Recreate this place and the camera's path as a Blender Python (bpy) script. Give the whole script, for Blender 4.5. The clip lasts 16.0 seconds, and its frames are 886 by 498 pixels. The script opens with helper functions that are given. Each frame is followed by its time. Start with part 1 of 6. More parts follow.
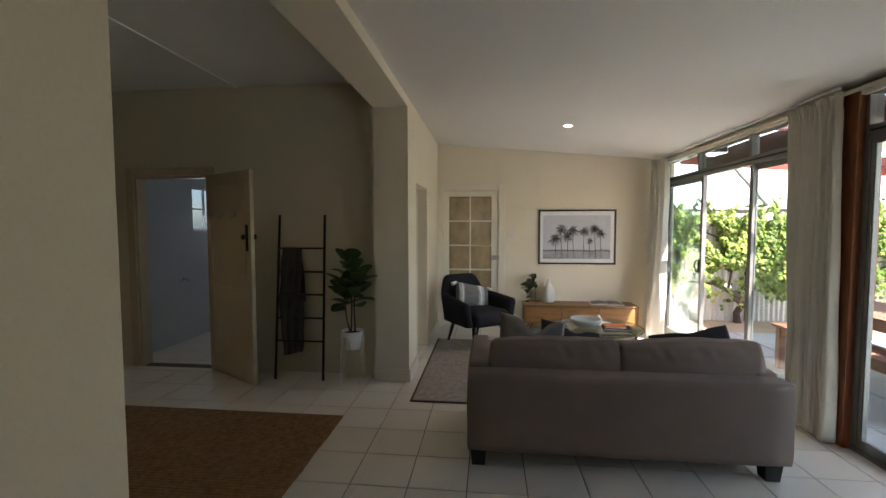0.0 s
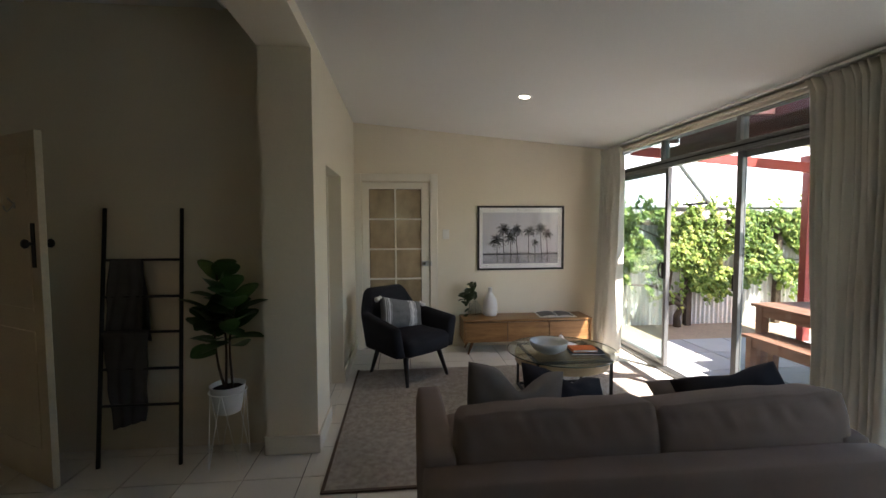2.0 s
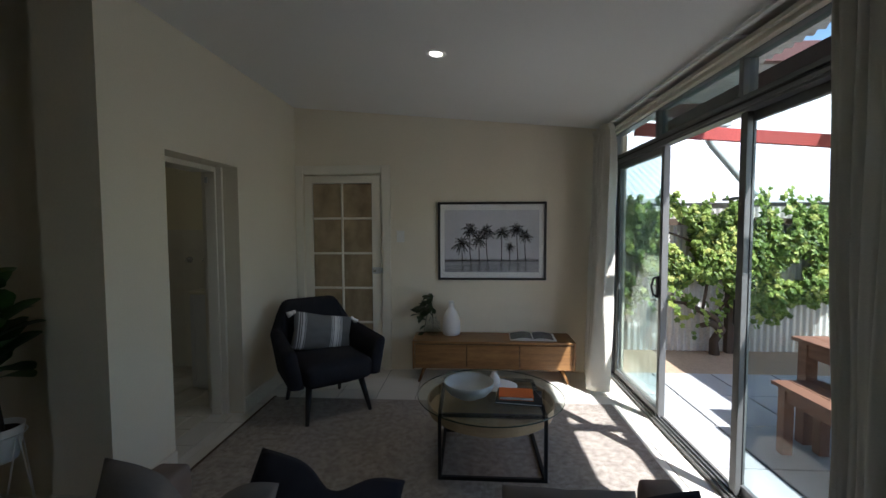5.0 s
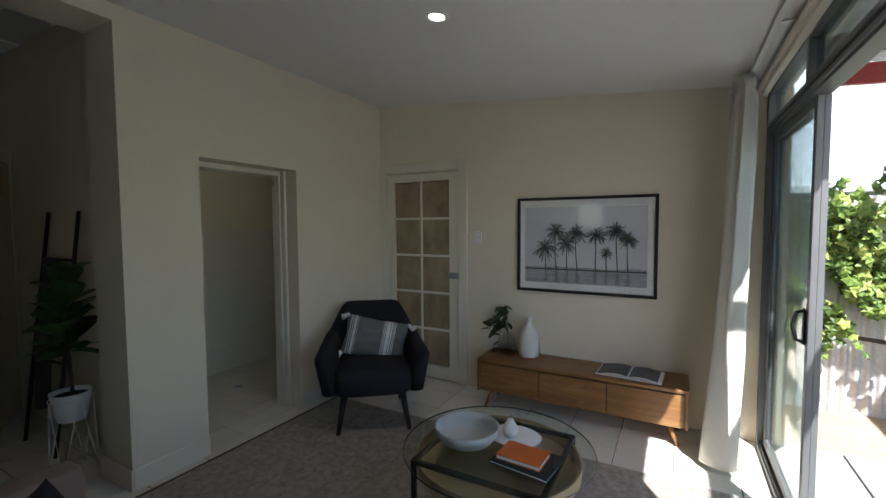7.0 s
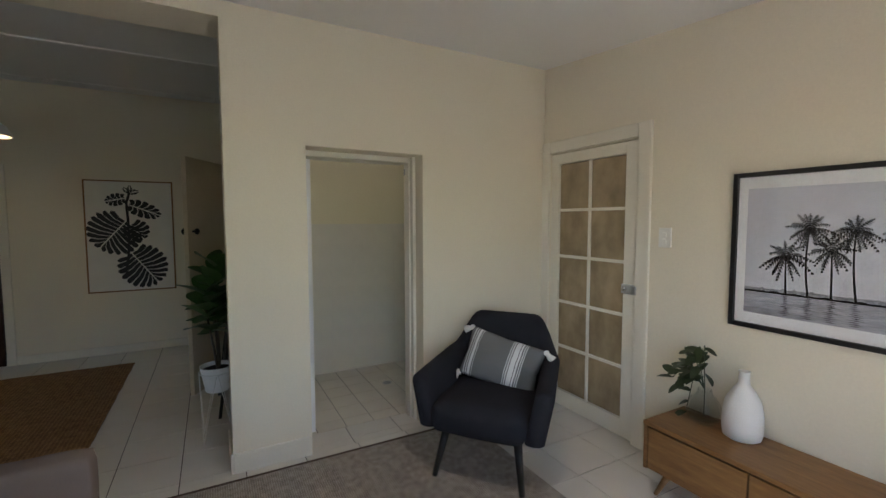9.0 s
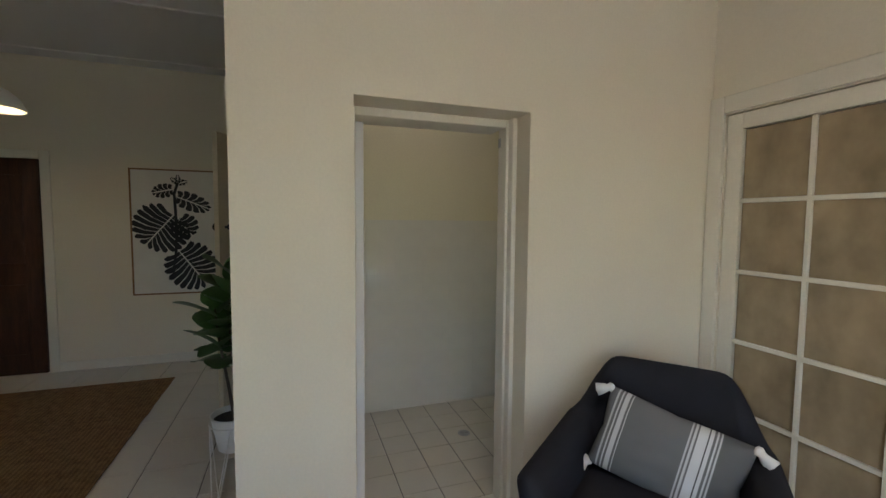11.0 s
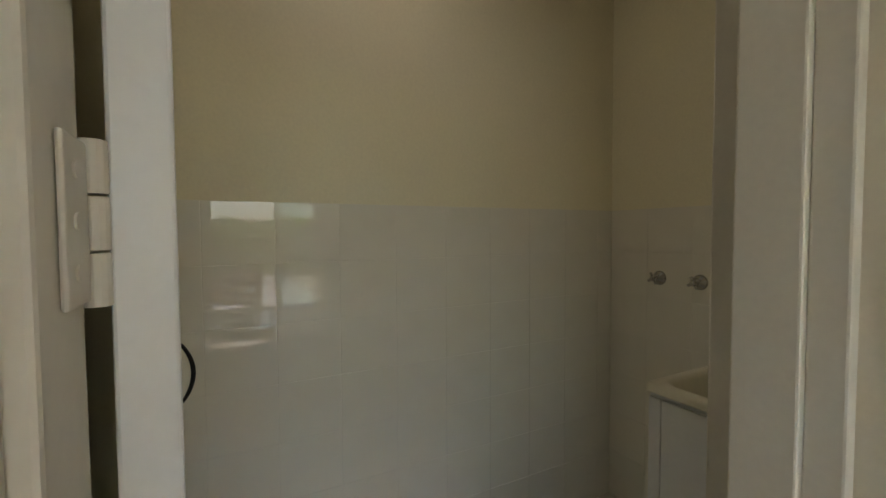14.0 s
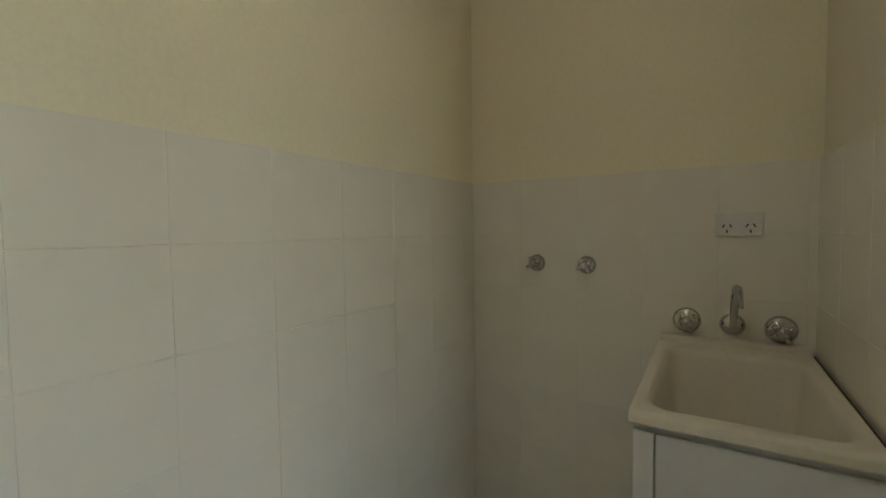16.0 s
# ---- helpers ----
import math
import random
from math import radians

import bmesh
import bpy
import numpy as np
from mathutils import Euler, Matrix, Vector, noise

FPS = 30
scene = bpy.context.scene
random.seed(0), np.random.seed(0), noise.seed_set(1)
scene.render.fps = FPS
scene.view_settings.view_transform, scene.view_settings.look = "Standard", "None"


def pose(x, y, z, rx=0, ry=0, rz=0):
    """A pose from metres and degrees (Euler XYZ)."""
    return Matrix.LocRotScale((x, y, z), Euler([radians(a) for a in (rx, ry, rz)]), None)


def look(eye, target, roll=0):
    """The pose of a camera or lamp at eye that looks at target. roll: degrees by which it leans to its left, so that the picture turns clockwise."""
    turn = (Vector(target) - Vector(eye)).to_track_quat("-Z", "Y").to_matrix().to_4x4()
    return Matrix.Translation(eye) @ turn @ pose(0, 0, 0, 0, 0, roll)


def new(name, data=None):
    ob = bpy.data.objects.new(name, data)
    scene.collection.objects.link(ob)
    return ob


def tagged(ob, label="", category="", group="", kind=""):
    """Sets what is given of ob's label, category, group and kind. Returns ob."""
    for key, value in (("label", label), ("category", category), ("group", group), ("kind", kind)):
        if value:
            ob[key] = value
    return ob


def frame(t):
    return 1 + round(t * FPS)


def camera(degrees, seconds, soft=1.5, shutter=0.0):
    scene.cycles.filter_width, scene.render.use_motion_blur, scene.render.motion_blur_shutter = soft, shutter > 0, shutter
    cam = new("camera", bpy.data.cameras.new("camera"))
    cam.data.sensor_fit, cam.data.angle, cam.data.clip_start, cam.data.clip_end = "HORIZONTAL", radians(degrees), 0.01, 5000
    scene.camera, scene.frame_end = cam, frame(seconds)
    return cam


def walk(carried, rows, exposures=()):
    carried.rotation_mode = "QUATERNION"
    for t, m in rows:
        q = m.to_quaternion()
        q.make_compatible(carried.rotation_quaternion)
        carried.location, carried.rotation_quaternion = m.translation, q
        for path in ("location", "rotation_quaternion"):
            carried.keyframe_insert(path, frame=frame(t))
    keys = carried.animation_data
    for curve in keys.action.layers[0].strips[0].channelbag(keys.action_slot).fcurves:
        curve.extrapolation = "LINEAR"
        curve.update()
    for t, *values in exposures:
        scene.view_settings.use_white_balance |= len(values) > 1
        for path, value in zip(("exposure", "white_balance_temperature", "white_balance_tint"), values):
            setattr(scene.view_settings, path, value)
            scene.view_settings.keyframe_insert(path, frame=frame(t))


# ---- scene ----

cam = camera(92.1, 16.0)
PATH = [
    (0, (0.376, 0.141, 1.517), (0.162, 2.127, 1.407), -0.1),
    (0.5, (0.284, 0.414, 1.519), (0.176, 2.408, 1.408), -0.2),
    (1, (0.238, 0.744, 1.501), (0.239, 2.741, 1.394), -0.2),
    (1.5, (0.189, 1.024, 1.492), (0.267, 3.02, 1.384), -0.2),
    (2, (0.177, 1.325, 1.509), (0.366, 3.312, 1.397), -0.2),
    (2.5, (0.282, 1.532, 1.498), (0.527, 3.514, 1.389), -0.3),
    (3, (0.461, 1.722, 1.483), (0.693, 3.706, 1.374), -0.3),
    (5.5, (1.691, 2.258, 1.502), (1.387, 4.232, 1.396), -0.3),
    (6, (1.942, 2.401, 1.485), (1.431, 4.332, 1.388), -0.4),
    (6.5, (2.137, 2.64, 1.5), (1.413, 4.502, 1.398), -0.3),
    (7, (2.319, 2.941, 1.514), (1.356, 4.69, 1.404), -0.3),
    (7.5, (2.364, 3.223, 1.525), (1.183, 4.833, 1.406), -0.3),
    (8, (2.364, 3.559, 1.549), (0.964, 4.981, 1.425), -0.3),
    (8.5, (2.357, 3.785, 1.521), (0.801, 5.035, 1.39), -0.2),
    (9, (2.355, 4.09, 1.502), (0.6, 5.04, 1.369), -0.1),
    (11.5, (0.996, 4.405, 1.467), (-0.891, 5.052, 1.326), 0.4),
    (12, (0.681, 4.443, 1.468), (-1.206, 5.085, 1.305), 0.2),
    (12.5, (0.397, 4.497, 1.462), (-1.492, 5.133, 1.297), 0.2),
    (13, (0.085, 4.53, 1.452), (-1.752, 5.304, 1.29), -0.1),
    (13.5, (-0.098, 4.622, 1.416), (-1.899, 5.47, 1.271), -0.1),
    (14, (-0.29, 4.719, 1.368), (-2.056, 5.653, 1.287), -0.3),
    (14.5, (-0.468, 4.803, 1.386), (-2.133, 5.909, 1.299), -0.6),
    (15, (-0.668, 4.891, 1.355), (-2.079, 6.305, 1.261), -0.8),
    (15.5, (-0.819, 4.926, 1.327), (-2.015, 6.526, 1.234), -0.9),
    (16, (-0.99, 4.928, 1.286), (-2.046, 6.624, 1.193), -0.8),
]
EXPO = [(0, 3.03, 6850, 17), (1.5, 2.82, 6650, 17), (3, 2.13, 6350, 16), (5.5, 1.52, 5800, 12), (6, 1.64, 5800, 13), (7, 1.95, 5850, 13), (8, 2.75, 6180, 15), (9, 2.95, 6380, 17),
        (11.5, 3.12, 6450, 18), (12, 3.0, 6400, 17), (12.5, 2.82, 6350, 16), (13, 2.72, 6350, 16), (13.5, 2.85, 6400, 17), (14, 3.25, 6750, 17), (14.5, 3.68, 6700, 16), (16, 3.9, 6300, 15)]
walk(cam, [(t, look(eye, target, roll)) for t, eye, target, roll in PATH], EXPO)

# ---- world, sun, window light ----
SUN_EL, SUN_DIR = 53.5, (-0.555, 0.832)
world = bpy.data.worlds.new("world")
scene.world = world
world.use_nodes = True
wn = world.node_tree
sky = wn.nodes.new("ShaderNodeTexSky")
sky.sky_type, sky.sun_disc = "NISHITA", False
sky.sun_elevation, sky.sun_rotation = radians(SUN_EL), math.atan2(-SUN_DIR[0], -SUN_DIR[1])
wn.links.new(sky.outputs[0], wn.nodes["Background"].inputs[0])
wn.nodes["Background"].inputs[1].default_value = 0.1
ce, se = math.cos(radians(SUN_EL)), math.sin(radians(SUN_EL))
sun = new("sun", bpy.data.lights.new("sun", "SUN"))
sun.data.energy, sun.data.angle, sun.data.color = 4.4, radians(0.53), (1.0, 0.95, 0.87)
sun.matrix_basis = look((8, -6, 12), (8 + SUN_DIR[0] * ce, -6 + SUN_DIR[1] * ce, 12 - se))


def window_light(name, eye, target, w, h, power, color=(0.86, 0.93, 1.0)):
    lamp = new(name, bpy.data.lights.new(name, "AREA"))
    lamp.data.shape, lamp.data.size, lamp.data.size_y = "RECTANGLE", w, h
    lamp.data.energy, lamp.data.color = power, color
    lamp.matrix_basis = look(eye, target)
    return lamp


window_light("sky_light_bathroom", (-3.62, 5.85, 1.75), (-2.5, 5.85, 1.2), 0.55, 0.55, 0.42, (0.82, 0.91, 1.0))


# ---- materials ----
def mat(name, color, rough=0.6, metal=0.0, scale=6.0, vary=0.08, fine=60.0, bump=0.1, spec=0.5, stretch=(1, 1, 1), trans=0.0, ior=1.45, rand=0.0, emit=0.0):
    """Principled surface with broad and fine variation and fine relief."""
    m = bpy.data.materials.new(name)
    m.use_nodes = True
    t = m.node_tree
    b = t.nodes["Principled BSDF"]
    b.inputs["Roughness"].default_value, b.inputs["Metallic"].default_value = rough, metal
    b.inputs["Specular IOR Level"].default_value, b.inputs["IOR"].default_value = spec, ior
    b.inputs["Transmission Weight"].default_value = trans
    co = t.nodes.new("ShaderNodeTexCoord")
    mp = t.nodes.new("ShaderNodeMapping")
    mp.inputs["Scale"].default_value = stretch
    t.links.new(co.outputs["Object"], mp.inputs[0])
    big, small = t.nodes.new("ShaderNodeTexNoise"), t.nodes.new("ShaderNodeTexNoise")
    big.inputs["Scale"].default_value, small.inputs["Scale"].default_value = scale, fine
    big.inputs["Detail"].default_value, small.inputs["Detail"].default_value = 4, 3
    for n in (big, small):
        t.links.new(mp.outputs[0], n.inputs["Vector"])
    mix = t.nodes.new("ShaderNodeMath")
    mix.operation = "ADD"
    t.links.new(big.outputs["Fac"], mix.inputs[0])
    t.links.new(small.outputs["Fac"], mix.inputs[1])
    last = mix.outputs[0]
    if rand:
        info = t.nodes.new("ShaderNodeObjectInfo")
        sc = t.nodes.new("ShaderNodeMath")
        sc.operation = "MULTIPLY_ADD"
        t.links.new(info.outputs["Random"], sc.inputs[0])
        sc.inputs[1].default_value = rand
        t.links.new(last, sc.inputs[2])
        last = sc.outputs[0]
    rng = t.nodes.new("ShaderNodeMapRange")
    rng.inputs["From Min"].default_value, rng.inputs["From Max"].default_value = 0.6, 1.4 + rand
    rng.inputs["To Min"].default_value, rng.inputs["To Max"].default_value = 1 - vary, 1 + vary
    t.links.new(last, rng.inputs["Value"])
    col = t.nodes.new("ShaderNodeVectorMath")
    col.operation = "SCALE"
    col.inputs[0].default_value = color[:3]
    t.links.new(rng.outputs[0], col.inputs["Scale"])
    t.links.new(col.outputs[0], b.inputs["Base Color"])
    if bump:
        bp = t.nodes.new("ShaderNodeBump")
        bp.inputs["Strength"].default_value, bp.inputs["Distance"].default_value = bump, 0.004
        t.links.new(small.outputs["Fac"], bp.inputs["Height"])
        t.links.new(bp.outputs[0], b.inputs["Normal"])
    if emit:
        b.inputs["Emission Color"].default_value = (*color[:3], 1)
        b.inputs["Emission Strength"].default_value = emit
    return m


def weave(name, a, b_, sx, sy, rough=0.9, mottled=0.5, bump=0.5):
    """Woven floor covering or cloth: two crossing wave patterns between two yarn colours."""
    m = mat(name, a, rough, bump=0)
    t = m.node_tree
    b = t.nodes["Principled BSDF"]
    b.inputs["Specular IOR Level"].default_value = 0.2
    co = t.nodes.new("ShaderNodeTexCoord")
    waves = []
    for direction, sc in (("X", sx), ("Y", sy)):
        w = t.nodes.new("ShaderNodeTexWave")
        w.bands_direction = direction
        w.inputs["Scale"].default_value, w.inputs["Distortion"].default_value = sc, 1.2
        w.inputs["Detail"].default_value, w.inputs["Detail Scale"].default_value = 2, 1.5
        t.links.new(co.outputs["Object"], w.inputs["Vector"])
        waves.append(w)
    mul = t.nodes.new("ShaderNodeMath")
    mul.operation = "MULTIPLY"
    t.links.new(waves[0].outputs["Fac"], mul.inputs[0])
    t.links.new(waves[1].outputs["Fac"], mul.inputs[1])
    nz = t.nodes.new("ShaderNodeTexNoise")
    nz.inputs["Scale"].default_value, nz.inputs["Detail"].default_value = 28, 6
    t.links.new(co.outputs["Object"], nz.inputs["Vector"])
    f = t.nodes.new("ShaderNodeMix")
    f.inputs["Factor"].default_value = mottled
    t.links.new(mul.outputs[0], f.inputs["A"])
    t.links.new(nz.outputs["Fac"], f.inputs["B"])
    ramp = t.nodes.new("ShaderNodeValToRGB")
    ramp.color_ramp.elements[0].position, ramp.color_ramp.elements[1].position = 0.22, 0.62
    ramp.color_ramp.elements[0].color, ramp.color_ramp.elements[1].color = (*a, 1), (*b_, 1)
    t.links.new(f.outputs[0], ramp.inputs[0])
    t.links.new(ramp.outputs[0], b.inputs["Base Color"])
    bp = t.nodes.new("ShaderNodeBump")
    bp.inputs["Strength"].default_value, bp.inputs["Distance"].default_value = bump, 0.006
    t.links.new(mul.outputs[0], bp.inputs["Height"])
    t.links.new(bp.outputs[0], b.inputs["Normal"])
    return m


def wood(name, dark, light, axis="X", scale=5.0, rough=0.42):
    m = mat(name, dark, rough, bump=0)
    t = m.node_tree
    b = t.nodes["Principled BSDF"]
    co = t.nodes.new("ShaderNodeTexCoord")
    mp = t.nodes.new("ShaderNodeMapping")
    long = 0.12
    mp.inputs["Scale"].default_value = {"X": (long, 1, 1), "Y": (1, long, 1), "Z": (1, 1, long)}[axis]
    t.links.new(co.outputs["Object"], mp.inputs[0])
    n1, n2 = t.nodes.new("ShaderNodeTexNoise"), t.nodes.new("ShaderNodeTexNoise")
    n1.inputs["Scale"].default_value, n1.inputs["Detail"].default_value, n1.inputs["Distortion"].default_value = scale * 3, 5, 1.5
    n2.inputs["Scale"].default_value, n2.inputs["Detail"].default_value = scale * 30, 4
    for n in (n1, n2):
        t.links.new(mp.outputs[0], n.inputs["Vector"])
    f = t.nodes.new("ShaderNodeMix")
    f.inputs["Factor"].default_value = 0.35
    t.links.new(n1.outputs["Fac"], f.inputs["A"])
    t.links.new(n2.outputs["Fac"], f.inputs["B"])
    ramp = t.nodes.new("ShaderNodeValToRGB")
    ramp.color_ramp.elements[0].position, ramp.color_ramp.elements[1].position = 0.32, 0.68
    ramp.color_ramp.elements[0].color, ramp.color_ramp.elements[1].color = (*dark, 1), (*light, 1)
    t.links.new(f.outputs[0], ramp.inputs[0])
    t.links.new(ramp.outputs[0], b.inputs["Base Color"])
    bp = t.nodes.new("ShaderNodeBump")
    bp.inputs["Strength"].default_value, bp.inputs["Distance"].default_value = 0.15, 0.002
    t.links.new(f.outputs[0], bp.inputs["Height"])
    t.links.new(bp.outputs[0], b.inputs["Normal"])
    return m


def glass(name, color=(0.89, 0.95, 0.945), rough=0.0):
    """Thin pane: mostly clear, with a mirror share that grows at grazing angles."""
    m = bpy.data.materials.new(name)
    m.use_nodes = True
    t = m.node_tree
    out = t.nodes["Material Output"]
    clear, gloss = t.nodes.new("ShaderNodeBsdfTransparent"), t.nodes.new("ShaderNodeBsdfGlossy")
    clear.inputs[0].default_value = (*color, 1)
    gloss.inputs["Roughness"].default_value = rough
    lw, mx = t.nodes.new("ShaderNodeLayerWeight"), t.nodes.new("ShaderNodeMixShader")
    pw, ad = t.nodes.new("ShaderNodeMath"), t.nodes.new("ShaderNodeMath")
    pw.operation, ad.operation = "POWER", "MULTIPLY_ADD"
    lw.inputs[0].default_value = 0.5
    pw.inputs[1].default_value = 5.0
    ad.inputs[1].default_value, ad.inputs[2].default_value = 0.9, 0.035
    t.links.new(lw.outputs["Facing"], pw.inputs[0])
    t.links.new(pw.outputs[0], ad.inputs[0])
    t.links.new(ad.outputs[0], mx.inputs[0])
    t.links.new(clear.outputs[0], mx.inputs[1])
    t.links.new(gloss.outputs[0], mx.inputs[2])
    t.links.new(mx.outputs[0], out.inputs[0])
    return m


def cloth_thin(name, color, through_share=0.35):
    m = mat(name, color, 0.95, scale=3, fine=180, bump=0.25, spec=0.1)
    t = m.node_tree
    b, out = t.nodes["Principled BSDF"], t.nodes["Material Output"]
    tr, mx = t.nodes.new("ShaderNodeBsdfTranslucent"), t.nodes.new("ShaderNodeMixShader")
    tr.inputs[0].default_value = (*color, 1)
    mx.inputs[0].default_value = through_share
    t.links.new(b.outputs[0], mx.inputs[1])
    t.links.new(tr.outputs[0], mx.inputs[2])
    t.links.new(mx.outputs[0], out.inputs[0])
    return m


M_WALL = mat("cream_wall_paint", (0.76, 0.69, 0.55), 0.75, scale=1.2, vary=0.04, fine=90, bump=0.12, spec=0.25)
M_LWALL = mat("yellow_cream_laundry_paint", (0.87, 0.8, 0.58), 0.6, scale=1.2, vary=0.05, fine=90, bump=0.1, spec=0.3)
M_CEIL = mat("white_ceiling_paint", (0.78, 0.77, 0.74), 0.8, scale=1.0, vary=0.03, fine=120, bump=0.06, spec=0.2)
M_TRIM = mat("cream_gloss_trim", (0.76, 0.71, 0.6), 0.4, scale=3, vary=0.04, fine=80, bump=0.06)
M_TILE = mat("ivory_floor_tile", (0.7, 0.665, 0.595), 0.28, scale=5, vary=0.06, fine=110, bump=0.03, rand=0.35)
M_LTILE = mat("beige_laundry_tile", (0.7, 0.65, 0.55), 0.35, scale=6, vary=0.07, fine=110, bump=0.03, rand=0.35)
M_GROUT = mat("dark_grout", (0.13, 0.11, 0.09), 0.9, scale=9, vary=0.25, fine=200, bump=0.3)
M_WTILE = mat("white_glazed_tile", (0.85, 0.805, 0.68), 0.025, scale=2.2, vary=0.025, fine=9, bump=0.006, rand=0.03)
M_WGROUT = mat("pale_wall_grout", (0.82, 0.775, 0.66), 0.9, scale=9, vary=0.15, fine=200, bump=0.2)
M_OCHRE = mat("aged_ochre_cream_paint", (0.62, 0.525, 0.375), 0.45, scale=3, vary=0.1, fine=60, bump=0.08)
M_BLUE = mat("pale_blue_bathroom_tile", (0.58, 0.61, 0.63), 0.2, scale=4, vary=0.05, fine=60, bump=0.04)
M_ALU = mat("brushed_aluminium", (0.185, 0.19, 0.187), 0.42, 0.5, scale=12, vary=0.08, fine=150, bump=0.04)
M_GLASS = glass("clear_pane")
M_VGLASS = glass("clear_vase_glass", (0.965, 0.98, 0.975))
M_TGLASS = glass("table_glass", (0.91, 0.945, 0.925))
M_GEDGE = mat("green_glass_edge", (0.03, 0.055, 0.045), 0.12, bump=0)
M_BLACK = mat("matt_black_metal", (0.018, 0.018, 0.018), 0.45, 0.3, bump=0.05)
M_BLACKW = mat("black_painted_wood", (0.015, 0.014, 0.014), 0.4, bump=0.08)
M_CHROME = mat("chrome", (0.55, 0.55, 0.55), 0.1, 1.0, bump=0)
M_STEEL = mat("satin_steel", (0.5, 0.5, 0.5), 0.35, 0.9, bump=0.03)
M_SOFA = mat("taupe_sofa_cloth", (0.23, 0.182, 0.157), 0.95, scale=5, vary=0.12, fine=420, bump=0.35, spec=0.15)
M_CHAIR = mat("charcoal_chair_cloth", (0.024, 0.024, 0.029), 0.95, scale=7, vary=0.2, fine=420, bump=0.4, spec=0.15)
M_PILD = mat("charcoal_pillow_cloth", (0.03, 0.03, 0.038), 0.95, scale=6, vary=0.2, fine=400, bump=0.4, spec=0.15)
M_PILG = mat("grey_pillow_cloth", (0.2, 0.178, 0.165), 0.95, scale=6, vary=0.15, fine=400, bump=0.4, spec=0.15)
M_RUG = weave("oatmeal_woven_rug", (0.26, 0.222, 0.188), (0.6, 0.54, 0.47), 48, 26, 0.95, 0.6, 0.9)
M_RUGEDGE = mat("brown_rug_binding", (0.1, 0.07, 0.05), 0.9, fine=150, bump=0.3)
M_JUTE = weave("jute_weave", (0.16, 0.088, 0.04), (0.36, 0.215, 0.1), 60, 12, 0.95, 0.68, 0.7)
M_OAK = wood("honey_oak", (0.155, 0.07, 0.023), (0.3, 0.158, 0.056), "X", 5)
# dark brown painted as shade behind drawers and glazed door; also the sealant's colour
M_SHADEBR = mat("brown_painted_shade_and_sealant", (0.06, 0.03, 0.012), 0.7)
M_PLY = wood("pale_plywood", (0.36, 0.25, 0.14), (0.5, 0.37, 0.22), "X", 3, 0.5)
M_TIMB = wood("red_brown_post_timber", (0.14, 0.038, 0.013), (0.28, 0.088, 0.03), "Z", 5, 0.4)
M_DTIMB = wood("dark_door_timber", (0.035, 0.015, 0.008), (0.085, 0.035, 0.018), "Z", 4, 0.4)
M_OUTW = wood("weathered_red_timber", (0.13, 0.055, 0.034), (0.26, 0.125, 0.08), "Y", 5, 0.65)
M_RED = mat("red_painted_timber", (0.3, 0.045, 0.035), 0.55, scale=4, vary=0.2, fine=70, bump=0.15)
M_EAVE = mat("maroon_eave_paint", (0.11, 0.035, 0.03), 0.6, scale=4, vary=0.2, fine=70, bump=0.15)
M_WHITE = mat("white_gloss_paint", (0.8, 0.79, 0.76), 0.35, scale=4, vary=0.03, fine=90, bump=0.04)
M_CERAM = mat("white_matt_ceramic", (0.72, 0.7, 0.67), 0.55, scale=9, vary=0.06, fine=160, bump=0.12)
M_BOWL = mat("pale_grey_ceramic", (0.42, 0.45, 0.44), 0.35, scale=8, vary=0.06, fine=120, bump=0.06)
M_ORANGE = mat("orange_book_cloth", (0.55, 0.13, 0.02), 0.75, scale=8, vary=0.08, fine=250, bump=0.2)
M_PAPER = mat("white_paper", (0.84, 0.84, 0.83), 0.7, bump=0.02)
M_CURT = cloth_thin("ivory_linen", (0.76, 0.725, 0.645), 0.25)
M_LEAF = mat("dark_fig_leaf", (0.043, 0.1, 0.022), 0.4, scale=12, vary=0.35, fine=60, bump=0.2)
M_LEAF2 = mat("deep_green_leaf", (0.034, 0.05, 0.019), 0.45, scale=14, vary=0.3, fine=60, bump=0.2)
M_BARK = mat("brown_bark", (0.072, 0.05, 0.035), 0.9, scale=10, vary=0.3, fine=60, bump=0.6)
M_SOIL = mat("dark_soil", (0.03, 0.022, 0.016), 0.95, fine=90, bump=0.8)
M_TOWEL = mat("slate_towel", (0.082, 0.08, 0.083), 0.98, scale=8, vary=0.15, fine=320, bump=0.7, spec=0.1)
M_CREAM = mat("cream_moulded_plastic", (0.8, 0.75, 0.6), 0.35, scale=3, vary=0.05, fine=70, bump=0.03)
M_CAB = mat("white_enamel_cabinet", (0.74, 0.73, 0.7), 0.3, scale=3, vary=0.03, fine=70, bump=0.03)
M_PLAST = mat("white_switch_plastic", (0.78, 0.76, 0.7), 0.35, bump=0)
M_DARK = mat("dark_hole_shade_and_objects", (0.02, 0.02, 0.02), 0.8, bump=0)
M_PAVE = mat("grey_concrete_paver", (0.35, 0.355, 0.36), 0.8, scale=3, vary=0.14, fine=60, bump=0.3, rand=0.5)
M_DIRT = mat("sandy_earth", (0.34, 0.25, 0.17), 0.95, scale=1.5, vary=0.25, fine=40, bump=0.8)
M_TIN = mat("weathered_galvanised_iron", (0.55, 0.53, 0.5), 0.5, 0.25, scale=2.5, vary=0.2, fine=40, bump=0.15)
M_ROOFT = mat("pale_roof_iron", (0.66, 0.66, 0.66), 0.45, 0.2, scale=2, vary=0.1, fine=40, bump=0.1)
M_PIPE = mat("grey_green_pipe_paint", (0.3, 0.35, 0.33), 0.5, bump=0.05)
